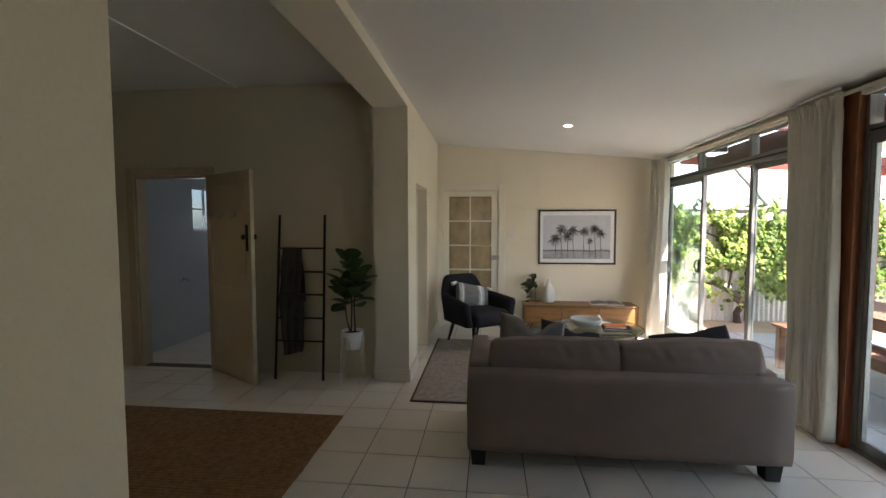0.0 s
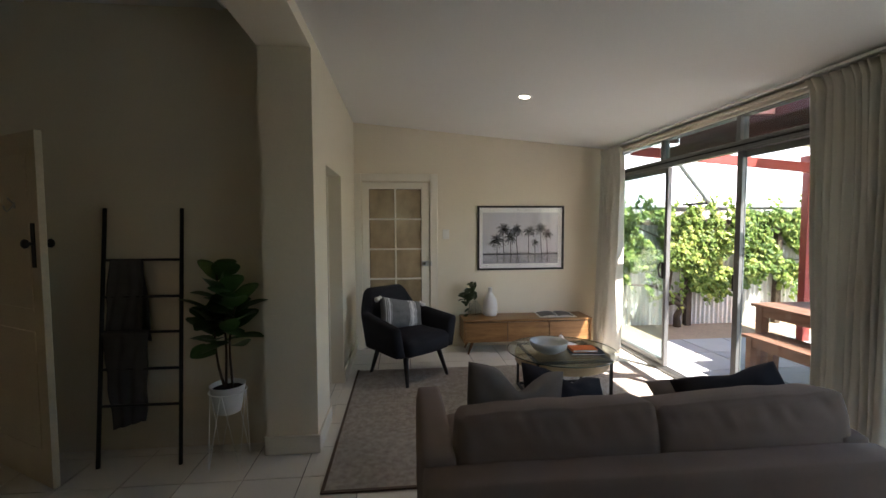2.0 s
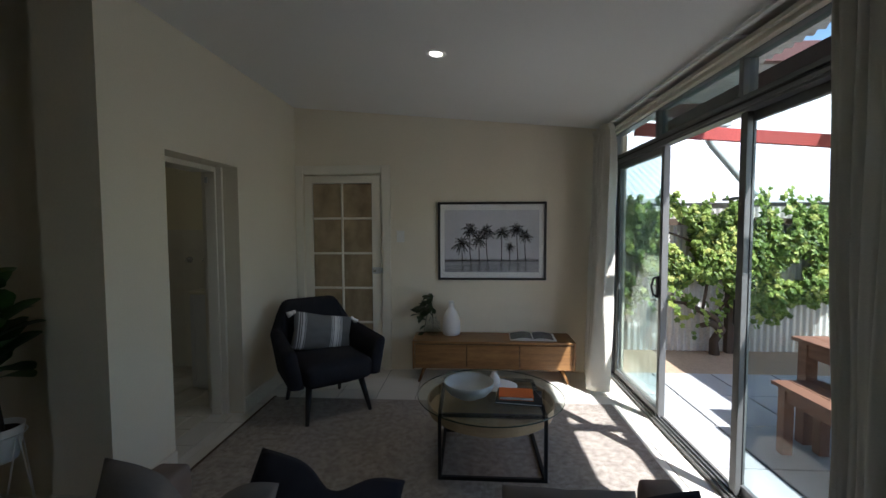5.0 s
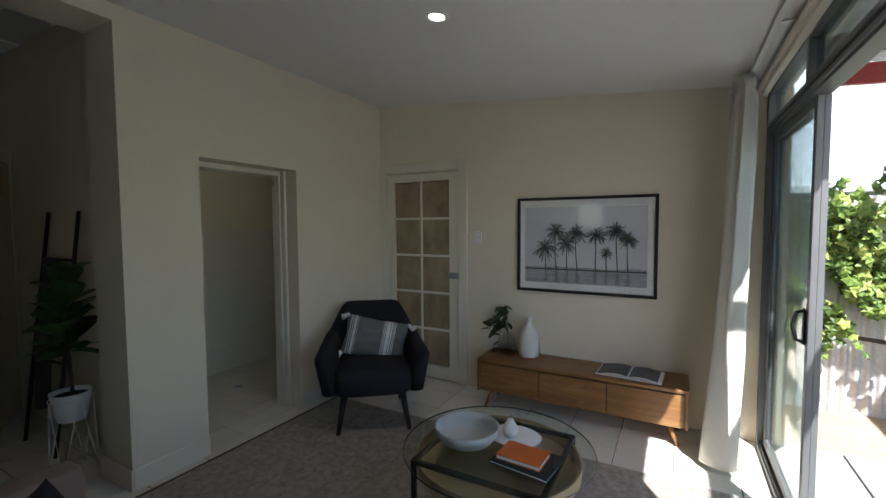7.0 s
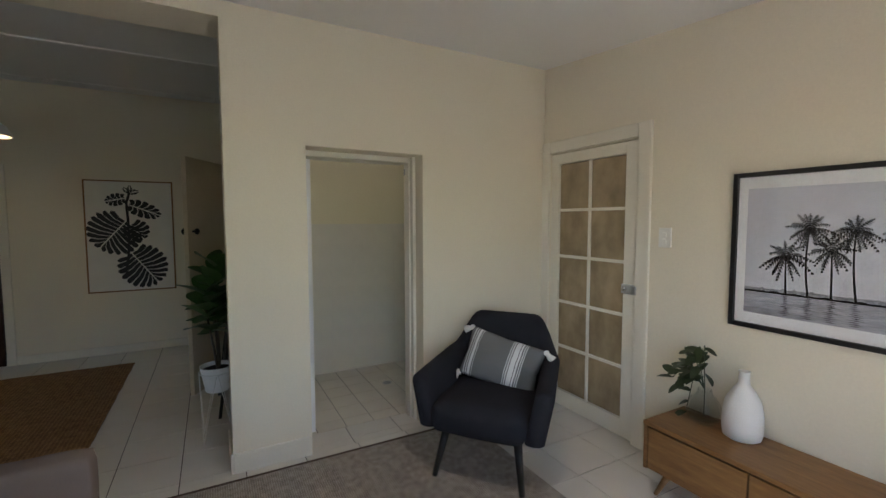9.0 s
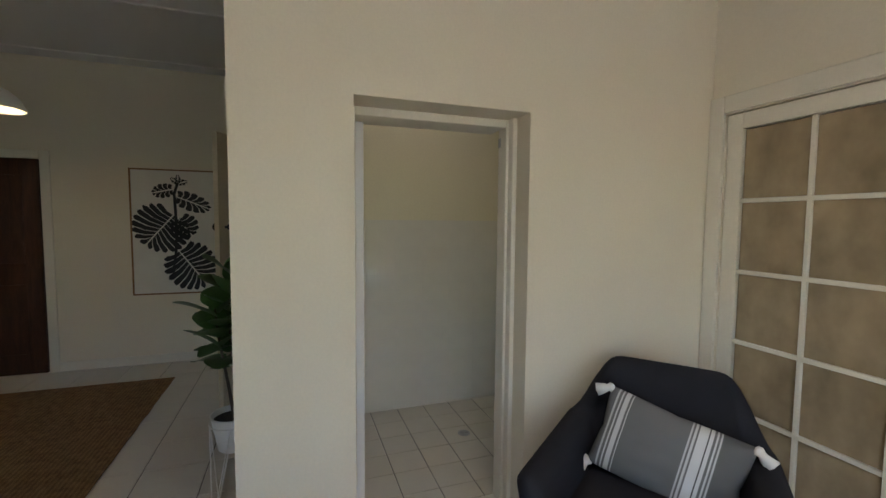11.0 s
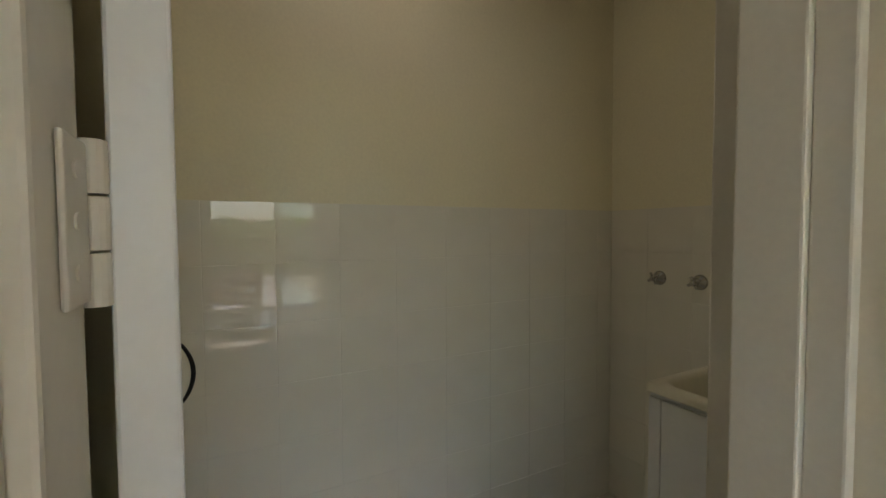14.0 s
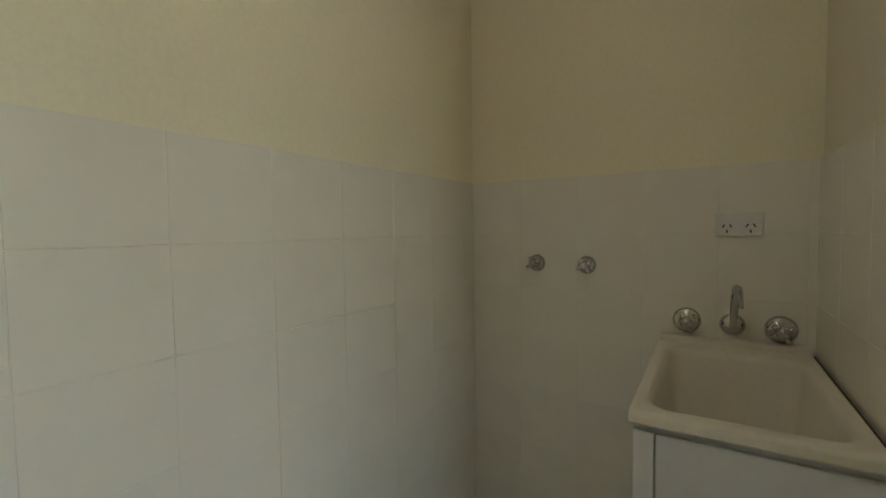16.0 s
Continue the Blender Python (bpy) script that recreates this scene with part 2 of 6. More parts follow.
M_SAIL = cloth_thin("cream_shade_cloth", (0.75, 0.66, 0.5), 0.5)


def vine_material():
    m = mat("grape_leaf", (0.13, 0.24, 0.035), 0.5, scale=1.2, vary=0.4, fine=9, bump=0.1)
    t = m.node_tree
    b, out = t.nodes["Principled BSDF"], t.nodes["Material Output"]
    geo, ramp = t.nodes.new("ShaderNodeNewGeometry"), t.nodes.new("ShaderNodeValToRGB")
    ramp.color_ramp.elements[0].color, ramp.color_ramp.elements[1].color = (0.06, 0.1, 0.018, 1), (0.5, 0.52, 0.15, 1)
    for pos, col in ((0.4, (0.14, 0.225, 0.04)), (0.75, (0.27, 0.36, 0.075))):
        e = ramp.color_ramp.elements.new(pos)
        e.color = (*col, 1)
    t.links.new(geo.outputs["Random Per Island"], ramp.inputs[0])
    t.links.new(ramp.outputs[0], b.inputs["Base Color"])
    tr, mx = t.nodes.new("ShaderNodeBsdfTranslucent"), t.nodes.new("ShaderNodeMixShader")
    t.links.new(ramp.outputs[0], tr.inputs[0])
    mx.inputs[0].default_value = 0.42
    t.links.new(b.outputs[0], mx.inputs[1])
    t.links.new(tr.outputs[0], mx.inputs[2])
    t.links.new(mx.outputs[0], out.inputs[0])
    return m


M_VINE = vine_material()


def obscure_glass():
    """Amber figured glass of the panelled door."""
    m = mat("amber_figured_glass", (0.34, 0.26, 0.16), 0.16, scale=3.2, vary=0.4, fine=8, bump=0.12, stretch=(1, 1, 0.7))
    return m


M_AMBER = obscure_glass()


def striped_cloth(name, bands):
    """Grey cloth with stripes across its local x, from (start, end, value) bands over -0.5..0.5 of generated x."""
    m = mat(name, (0.12, 0.12, 0.125), 0.95, bump=0)
    t = m.node_tree
    b = t.nodes["Principled BSDF"]
    co, sep, ramp = t.nodes.new("ShaderNodeTexCoord"), t.nodes.new("ShaderNodeSeparateXYZ"), t.nodes.new("ShaderNodeValToRGB")
    t.links.new(co.outputs["Generated"], sep.inputs[0])
    t.links.new(sep.outputs[0], ramp.inputs[0])
    ramp.color_ramp.interpolation = "CONSTANT"
    els = ramp.color_ramp.elements
    els[0].position, els[0].color = 0.0, (0.16, 0.16, 0.165, 1)
    els[1].position, els[1].color = 0.999, (0.16, 0.16, 0.165, 1)
    for pos, v in bands:
        e = els.new(pos)
        e.color = (v, v, v * 0.98, 1)
    wv = t.nodes.new("ShaderNodeTexWave")
    wv.inputs["Scale"].default_value = 160
    t.links.new(co.outputs["Object"], wv.inputs["Vector"])
    bp = t.nodes.new("ShaderNodeBump")
    bp.inputs["Strength"].default_value, bp.inputs["Distance"].default_value = 0.3, 0.003
    t.links.new(wv.outputs["Fac"], bp.inputs["Height"])
    t.links.new(bp.outputs[0], b.inputs["Normal"])
    t.links.new(ramp.outputs[0], b.inputs["Base Color"])
    return m


M_STRIPE = striped_cloth("grey_striped_cloth", [(0.07, 0.55), (0.085, 0.16), (0.105, 0.6), (0.115, 0.16), (0.13, 0.62), (0.165, 0.16), (0.18, 0.55), (0.19, 0.16), (0.6, 0.55), (0.612, 0.16), (0.625, 0.6),
                                               (0.637, 0.16), (0.65, 0.66), (0.71, 0.05), (0.718, 0.66), (0.74, 0.16), (0.755, 0.6), (0.767, 0.16), (0.78, 0.55), (0.79, 0.13)])


# ---- mesh helpers ----
AT_WORLD = set()


def thing(name, loc, label, category, group="", rz=0.0, local=False, kind=""):
    """An Empty at a thing's base. Parts are given in world metres, or, if local, round that base."""
    e = new(name)
    e.empty_display_size = 0.1
    e.matrix_basis = pose(*loc, 0, 0, rz)
    if not local:
        AT_WORLD.add(e.name)
    return tagged(e, label, category, group, kind)


def root_of(ob):
    while ob.parent:
        ob = ob.parent
    return ob


def part(name, bm, material, parent=None, label="", smooth=False, fix=True):
    if fix:
        bmesh.ops.recalc_face_normals(bm, faces=bm.faces)
    if parent is not None:
        r = root_of(parent)
        if r.name in AT_WORLD:
            bm.transform(r.matrix_basis.inverted())
    me = bpy.data.meshes.new(name)
    bm.to_mesh(me)
    bm.free()
    me.materials.append(material)
    if smooth:
        me.polygons.foreach_set("use_smooth", [True] * len(me.polygons))
    ob = new(name, me)
    ob.parent = parent
    return tagged(ob, label)


def solid(name, bm, material, label, category, group="", kind="", smooth=False):
    """A thing or piece of the setting that is one mesh."""
    return tagged(part(name, bm, material, None, "", smooth), label, category, group, kind)


def box(bm, x0, x1, y0, y1, z0, z1, bevel=0.0, seg=2):
    b = bm if not bevel else bmesh.new()
    vs = [b.verts.new((x, y, z)) for x in (x0, x1) for y in (y0, y1) for z in (z0, z1)]
    for q in ((0, 1, 3, 2), (4, 6, 7, 5), (0, 4, 5, 1), (2, 3, 7, 6), (0, 2, 6, 4), (1, 5, 7, 3)):
        b.faces.new([vs[i] for i in q])
    if bevel:
        bmesh.ops.bevel(b, geom=list(b.edges), offset=bevel, segments=seg, profile=0.5, affect="EDGES")
        join(bm, b)
    return bm


def join(bm, other):
    me = bpy.data.meshes.new("tmp")
    other.to_mesh(me)
    other.free()
    bm.from_mesh(me)
    bpy.data.meshes.remove(me)


def boxes(*lists, bevel=0.0):
    bm = bmesh.new()
    for b in lists:
        box(bm, *b, bevel=bevel)
    return bm


def rod(bm, a, b, r, r2=None, n=10, caps=True):
    """A round bar from a to b."""
    a, b = Vector(a), Vector(b)
    r2 = r if r2 is None else r2
    q = (b - a).to_track_quat("Z", "Y").to_matrix()
    rings = []
    for p, rr in ((a, r), (b, r2)):
        rings.append([bm.verts.new(p + q @ Vector((rr * math.cos(2 * math.pi * i / n), rr * math.sin(2 * math.pi * i / n), 0))) for i in range(n)])
    for i in range(n):
        bm.faces.new((rings[0][i], rings[0][(i + 1) % n], rings[1][(i + 1) % n], rings[1][i]))
    if caps:
        bm.faces.new(rings[0][::-1])
        bm.faces.new(rings[1])
    return bm


def tube(bm, pts, radii, n=8):
    """A round tube through points, with a radius at each."""
    pts = [Vector(p) for p in pts]
    if not hasattr(radii, "__len__"):
        radii = [radii] * len(pts)
    rings = []
    side = None
    for i, p in enumerate(pts):
        d = (pts[min(i + 1, len(pts) - 1)] - pts[max(i - 1, 0)]).normalized()
        if side is None:
            side = d.orthogonal().normalized()
        side = (side - d * side.dot(d)).normalized()
        up = d.cross(side)
        rings.append([bm.verts.new(p + radii[i] * (math.cos(2 * math.pi * k / n) * side + math.sin(2 * math.pi * k / n) * up)) for k in range(n)])
    for r0, r1 in zip(rings, rings[1:]):
        for k in range(n):
            bm.faces.new((r0[k], r0[(k + 1) % n], r1[(k + 1) % n], r1[k]))
    bm.faces.new(rings[0][::-1])
    bm.faces.new(rings[-1])
    return bm


def lathe(bm, profile, n=32, m=None):
    """Turned shape about z from (radius, height) pairs."""
    m = m or Matrix.Identity(4)
    rings = []
    for r, z in profile:
        if r < 1e-5:
            rings.append([bm.verts.new(m @ Vector((0, 0, z)))])
        else:
            rings.append([bm.verts.new(m @ Vector((r * math.cos(2 * math.pi * i / n), r * math.sin(2 * math.pi * i / n), z))) for i in range(n)])
    for a, b in zip(rings, rings[1:]):
        for i in range(n):
            j = (i + 1) % n
            if len(a) == 1 and len(b) == 1:
                continue
            if len(a) == 1:
                bm.faces.new((a[0], b[j], b[i]))
            elif len(b) == 1:
                bm.faces.new((a[i], a[j], b[0]))
            else:
                bm.faces.new((a[i], a[j], b[j], b[i]))
    return bm


def cushion(sx, sy, sz, r, bulge=0.0, rough=0.0, cuts=12, seed=0.0):
    """A stuffed block with rounded edges, bulging faces and slight creases, centred on 0."""
    bm = bmesh.new()
    bmesh.ops.create_cube(bm, size=2.0)
    bmesh.ops.subdivide_edges(bm, edges=list(bm.edges), cuts=cuts, use_grid_fill=True)
    for v in bm.verts:
        c = v.co.copy()
        p = Vector((c.x * sx / 2, c.y * sy / 2, c.z * sz / 2))
        core = Vector([max(-(s / 2 - r), min(s / 2 - r, q)) for s, q in zip((sx, sy, sz), p)])
        d = p - core
        if d.length > 1e-6:
            p = core + d.normalized() * r
        w = [(1 - c.x ** 2), (1 - c.y ** 2), (1 - c.z ** 2)]
        p.x += bulge * c.x * w[1] * w[2]
        p.y += bulge * c.y * w[0] * w[2]
        p.z += bulge * c.z * w[0] * w[1]
        if rough:
            p += rough * noise.noise_vector(Vector((p.x * 5 + seed, p.y * 5, p.z * 5))) + 0.4 * rough * noise.noise_vector(Vector((p.x * 16, p.y * 16 + seed, p.z * 16)))
        v.co = p
    return bm


def pillow(w, h, thick, seed=0.0, n=22, crease=0.012, chop=0.0, plump=0.45):
    """A scatter cushion lying in its x-z plane, pinched at its corners."""
    bm = bmesh.new()
    grid = {}
    for side in (1, -1):
        for i in range(n + 1):
            for j in range(n + 1):
                u, v = 2 * i / n - 1, 2 * j / n - 1
                edge = max(abs(u), abs(v))
                pull = 1 - 0.07 * (1 - (abs(u) * abs(v)) ** 0.7) * edge ** 3
                t = thick / 2 * ((1 - u * u) ** plump) * ((1 - v * v) ** plump)
                t += crease * noise.noise(Vector((u * 3 + seed, v * 3, side))) * (1 - edge ** 4)
                dip = chop * math.exp(-((u - 0.1) / 0.35) ** 2) * max(0.0, v) ** 2
                key = (i, j, 0) if edge > 0.999 else (i, j, side)
                if key not in grid:
                    grid[key] = bm.verts.new((u * w / 2 * pull, side * t if edge <= 0.999 else 0, v * h / 2 * pull - dip))
    for side in (1, -1):
        for i in range(n):
            for j in range(n):
                q = [grid.get((a, b, side), grid.get((a, b, 0))) for a, b in ((i, j), (i + 1, j), (i + 1, j + 1), (i, j + 1))]
                bm.faces.new(q if side < 0 else q[::-1])
    return bm


def sheet(f, nu, nv):
    """A surface from a function of u and v in 0..1."""
    bm = bmesh.new()
    vs = [[bm.verts.new(f(i / nu, j / nv)) for j in range(nv + 1)] for i in range(nu + 1)]
    for i in range(nu):
        for j in range(nv):
            bm.faces.new((vs[i][j], vs[i + 1][j], vs[i + 1][j + 1], vs[i][j + 1]))
    return bm


def thick(ob, t, offset=0.0):
    md = ob.modifiers.new("thickness", "SOLIDIFY")
    md.thickness, md.offset = t, offset
    return ob


def placed(bm, m):
    bm.transform(m)
    return bm


# ---- setting: floors, walls, ceilings ----
X0, X1 = -0.39, 2.83            # living room: inner wall face and window wall
Y0, Y1 = -2.6, 6.53
XB = -0.72                      # other face of the inner wall
XW, YD = -3.62, 4.33            # dining room's west and back walls
LX, LY = -1.82, 6.505           # laundry's west and north walls


def ceil_z(x):
    return 2.724 - 0.088 * (x - X0)


solid("ground", boxes((X1 + 0.12, 60, -60, 60, -0.6, -0.065), (-60, X1 + 0.12, 6.9, 60, -0.6, -0.065), (-60, X1 + 0.12, -60, 6.9, -0.6, -0.125)), M_DIRT, "bare sandy earth of the yard", "ground", kind="structure")
floor = solid("floor", boxes((XW - 1.2, X1 + 0.12, Y0 - 0.1, Y1 + 0.4, -0.12, -0.006)), M_GROUT, "dark grout bed under the floor tiles", "floor", kind="structure")
laundry_floor = solid("floor_laundry", boxes((LX, -0.645, 4.46, LY, -0.005, -0.0045)), M_GROUT, "dark grout bed under the laundry tiles", "floor", kind="structure")

# wall between living room and laundry, with the laundry doorway, and the wide opening to the dining room
D0, D1, DZ = 4.615, 5.413, 1.964
bm = boxes((XB, X0, 4.16, D0, -0.05, 3.0), (-0.645, X0, D1, Y1 + 0.12, -0.05, 3.0), (XB, -0.645, 5.52, Y1 + 0.12, -0.05, 3.0), (-0.645, X0, D0, D1, DZ, 3.0), (XB, -0.645, D0, 5.52, DZ, 3.0), (XB, X0, 0.95, 4.16, 2.635, 3.0), (XB, X0, Y0, 0.95, -0.05, 3.0))
solid("wall_inner", bm, M_WALL, "cream painted wall with wide opening and doorway", "wall", kind="structure")
# far wall with the panelled door's opening
FD0, FD1, FDZ = -0.303, 0.51, 2.03
bm = boxes((X0, FD0, Y1, Y1 + 0.12, -0.05, 3.0), (FD1, X1 + 0.1, Y1, Y1 + 0.12, -0.05, 3.0), (FD0, FD1, Y1, Y1 + 0.12, FDZ, 3.0))
solid("wall_north", bm, M_WALL, "cream painted end wall of the living room", "wall", kind="structure")
# unseen backing behind the glazed door, with its shade put into the dark colour
solid("wall_dark_backing", boxes((X0 - 0.1, X1, Y1 + 0.5, Y1 + 0.56, -0.05, 3.0), (X0 - 0.1, X0, Y1 + 0.12, Y1 + 0.5, -0.05, 3.0), (X1 - 0.1, X1, Y1 + 0.12, Y1 + 0.5, -0.05, 3.0)), M_SHADEBR, "unseen closing wall behind the door, shade painted dark", "wall", kind="structure")
# window wall: two door openings with a timber post between
# the unseen solid length below y = 2.0 is added to dim the dining room
bm = boxes((X1, X1 + 0.12, Y1 - 0.06, Y1, -0.05, 2.7), (X1, X1 + 0.12, Y0, 2.0, -0.05, 2.7), (X1, X1 + 0.12, 2.0, Y1 - 0.06, 2.41, 2.7))
solid("wall_east", bm, M_WALL, "cream window wall round the sliding doors, unseen south length added", "wall", kind="structure")
# south end, closed, with a small window high up
SW = (-0.385, 0.42, 1.45, 2.1)
bm = boxes((XW - 0.1, SW[0], Y0 - 0.12, Y0, -0.05, 3.0), (SW[1], X1 + 0.12, Y0 - 0.12, Y0, -0.05, 3.0), (SW[0], SW[1], Y0 - 0.12, Y0, -0.05, SW[2]), (SW[0], SW[1], Y0 - 0.12, Y0, SW[3], 3.0),
           (-0.3, -0.2, Y0 - 0.12, Y0, SW[2], SW[3]))
solid("wall_south", bm, M_WALL, "cream wall with a small window", "wall", kind="structure")
solid("wall_dining_west", boxes((XW - 0.12, XW, Y0, YD, -0.05, 3.0)), M_WALL, "cream wall of the dining room", "wall", kind="structure")
BD0, BD1 = -3.37, -2.55
bm = boxes((XW - 0.12, BD0, YD, YD + 0.12, -0.05, 3.0), (BD1, XB, YD, YD + 0.12, -0.05, 3.0), (BD0, BD1, YD, YD + 0.12, 2.04, 3.0))
solid("wall_dining_back", bm, M_WALL, "cream wall of the dining room with a doorway", "wall", kind="structure")
# bathroom behind the dining room
BW = (5.55, 6.15, 1.45, 2.05)
bm = boxes((XW - 0.12, XW, YD + 0.12, BW[0], -0.05, 3.0), (XW - 0.12, XW, BW[1], 6.62, -0.05, 3.0), (XW - 0.12, XW, BW[0], BW[1], -0.05, BW[2]), (XW - 0.12, XW, BW[0], BW[1], BW[3], 3.0),
           (XW, LX - 0.1, 6.505, 6.62, -0.05, 3.0), (-2.05, -1.94, YD + 0.12, 6.505, -0.05, 3.0))
solid("wall_bathroom", bm, M_BLUE, "pale blue tiled bathroom wall", "wall", kind="structure")
# laundry
solid("wall_laundry_west", boxes((-1.94, LX - 0.004, YD + 0.12, LY + 0.1, -0.05, 2.7)), M_LWALL, "cream wall above white laundry tiles", "wall", kind="structure")
laundry_w = bpy.data.objects["wall_laundry_west"]
laundry_n = solid("wall_laundry_north", boxes((LX - 0.004, XB, LY + 0.004, LY + 0.13, -0.05, 2.7)), M_LWALL, "cream wall above white laundry tiles", "wall", kind="structure")
solid("wall_laundry_south", boxes((LX - 0.004, XB, YD + 0.12, YD + 0.2, -0.05, 2.7)), M_LWALL, "cream end wall of the laundry", "wall", kind="structure")

bm = bmesh.new()
vs = [bm.verts.new(p) for p in ((X0 - 0.1, Y0, ceil_z(X0 - 0.1)), (X1 + 0.12, Y0, ceil_z(X1 + 0.12)), (X1 + 0.12, Y1 + 0.1, ceil_z(X1 + 0.12)), (X0 - 0.1, Y1 + 0.1, ceil_z(X0 - 0.1)))]
bm.faces.new(vs)
up = bmesh.ops.extrude_face_region(bm, geom=list(bm.faces))
bmesh.ops.translate(bm, vec=(0, 0, 0.12), verts=[v for v in up["geom"] if isinstance(v, bmesh.types.BMVert)])
solid("ceiling_living", bm, M_CEIL, "white sloping plaster ceiling", "ceiling", kind="structure")
CZ = 2.93
bm = boxes((XW - 0.12, XB, Y0, YD + 0.12, CZ, CZ + 0.1))
for x in (-1.0, -2.2, -3.4):
    box(bm, x - 0.02, x + 0.02, Y0, YD, CZ - 0.012, CZ + 0.002)
solid("ceiling_dining", bm, M_CEIL, "white sheet ceiling with cover strips", "ceiling", kind="structure")
solid("ceiling_laundry", boxes((-1.95, XB, YD + 0.12, LY + 0.1, 2.62, 2.7)), M_CEIL, "white laundry ceiling", "ceiling", kind="structure")
solid("ceiling_bathroom", boxes((XW - 0.12, -1.95, YD + 0.12, 6.62, 2.62, 2.7)), M_CEIL, "white bathroom ceiling", "ceiling", kind="structure")
# unseen lid of the door backing, coloured dark in place of shade
solid("ceiling_dark_backing", boxes((X0 - 0.1, X1, Y1 + 0.12, Y1 + 0.56, 2.3, 2.4)), M_SHADEBR, "unseen closing ceiling behind the door, shade painted dark", "ceiling", kind="structure")

# skirtings with a rounded top
sk = bmesh.new()
box(sk, X0, X0 + 0.016, 4.16, D0, 0, 0.125, bevel=0.006)
box(sk, X0, X0 + 0.016, D1, Y1, 0, 0.125, bevel=0.006)
box(sk, XB - 0.016, X0 + 0.016, 4.144, 4.16, 0, 0.125, bevel=0.006)
box(sk, X0, X0 + 0.016, Y0, 0.95, 0, 0.125, bevel=0.006)
solid("baseboard", sk, M_TRIM, "cream painted skirting board", "skirting", kind="structure")
solid("baseboard_dining", boxes((XW, XW + 0.014, Y0, YD - 0.02, 0, 0.09), bevel=0.004), M_TRIM, "cream painted skirting board", "skirting", kind="structure")
# moulding under the ceiling over the windows
solid("trim_window_head", boxes((X1 - 0.05, X1 + 0.02, Y0, Y1, 2.36, 2.405), (X1 - 0.075, X1 - 0.05, Y0, Y1, 2.385, 2.41), bevel=0.004), M_TRIM, "cream moulding above the doors", "moulding", kind="structure")

# ---- laundry doorway: frame, door, hinge ----
fr = thing("door_frame_laundry", (-0.63, 5.0, 0), "cream painted timber frame of the laundry doorway", "door frame", kind="structure")
part("jamb", boxes((-0.64, -0.555, D0, 4.643, 0, DZ), (-0.555, -0.52, D0, 4.631, 0, DZ), bevel=0.004), M_TRIM, fr)
part("jamb", boxes((-0.555, -0.51, 5.388, D1, 0, DZ), (-0.64, -0.555, 5.376, D1, 0, DZ), (-0.735, -0.641, 5.486, 5.519, 0, DZ), (-0.645, -0.641, D1 - 0.03, 5.486, 0, DZ), bevel=0.004), M_TRIM, fr)
part("head", boxes((-0.73, -0.553, 4.64, 5.374, DZ - 0.04, DZ - 0.001), bevel=0.004), M_TRIM, fr)
part("strike_plate", boxes((-0.636, -0.612, 5.3735, 5.3765, 1.84, 1.885), bevel=0.003), M_STEEL, fr, "small steel latch plate")
ld = thing("laundry_door", (-1.05, 4.64, 0.008), "white painted laundry door standing open", "door")
swing = Matrix.Translation((-0.652, 4.654, 0)) @ pose(0, 0, 0, 0, 0, 4.6) @ Matrix.Translation((0.652, -4.654, 0))
part("leaf", placed(boxes((-1.43, -0.652, 4.654, 4.694, 0.008, 1.92), bevel=0.003), swing), M_WHITE, ld)
bm = bmesh.new()
tube(bm, [(-1.375, 4.694 + 0.03 * math.sin(math.pi * k / 16) ** 0.7, 1.13 - 0.14 * k / 16) for k in range(17)], [0.0034 + 0.0014 * math.sin(math.pi * k / 16) for k in range(17)], 10)
box(bm, -1.382, -1.368, 4.693, 4.697, 1.118, 1.145, bevel=0.0015)
box(bm, -1.382, -1.368, 4.693, 4.697, 0.975, 1.002, bevel=0.0015)
part("pull_handle", placed(bm, swing), M_BLACK, ld, "black iron pull handle", True)
for z in (1.375, 0.25):
    bm = boxes((-0.635, -0.588, 4.6435, 4.6475, z - 0.05, z + 0.05), bevel=0.0018)
    for k in range(3):
        rod(bm, (-0.647, 4.648, z - 0.055 + 0.037 * k), (-0.647, 4.648, z - 0.02 + 0.037 * k), 0.0085, n=14)
    for dz in (-0.03, 0.0, 0.03):
        rod(bm, (-0.607, 4.647, z + dz), (-0.607, 4.6488, z + dz), 0.005, n=12)
    part("hinge", bm, M_TRIM, ld, "painted butt hinge")

# ---- panelled glass door of the living room ----
arch = thing("architrave", (0.1, 6.52, 0), "cream moulded door surround", "architrave", kind="structure")
part("side_casing", boxes((-0.386, -0.308, 6.508, 6.53, 0, 2.125), bevel=0.005), M_TRIM, arch)
part("side_casing", boxes((0.514, 0.607, 6.508, 6.53, 0, 2.125), bevel=0.005), M_TRIM, arch)
part("head_casing", boxes((-0.307, 0.513, 6.509, 6.53, 2.036, 2.125), bevel=0.005), M_TRIM, arch)
gd = thing("door_glazed", (0.1, 6.55, 0.008), "cream panelled door with ten amber glass panes", "door")
gx0, gx1, gz0, gz1 = -0.218, 0.408, 0.13, 1.945
bm = boxes((FD0 + 0.004, gx0, 6.532, 6.57, 0.008, 2.024), (gx1, FD1 - 0.004, 6.532, 6.57, 0.008, 2.024), (gx0, gx1, 6.532, 6.57, 0.008, gz0), (gx0, gx1, 6.532, 6.57, gz1, 2.024), bevel=0.003)
part("door_frame", bm, M_TRIM, gd)
gxm, rows = (gx0 + gx1) / 2, 5
part("glazing_bar", boxes((gxm - 0.011, gxm + 0.011, 6.536, 6.566, gz0, gz1), bevel=0.004), M_TRIM, gd)
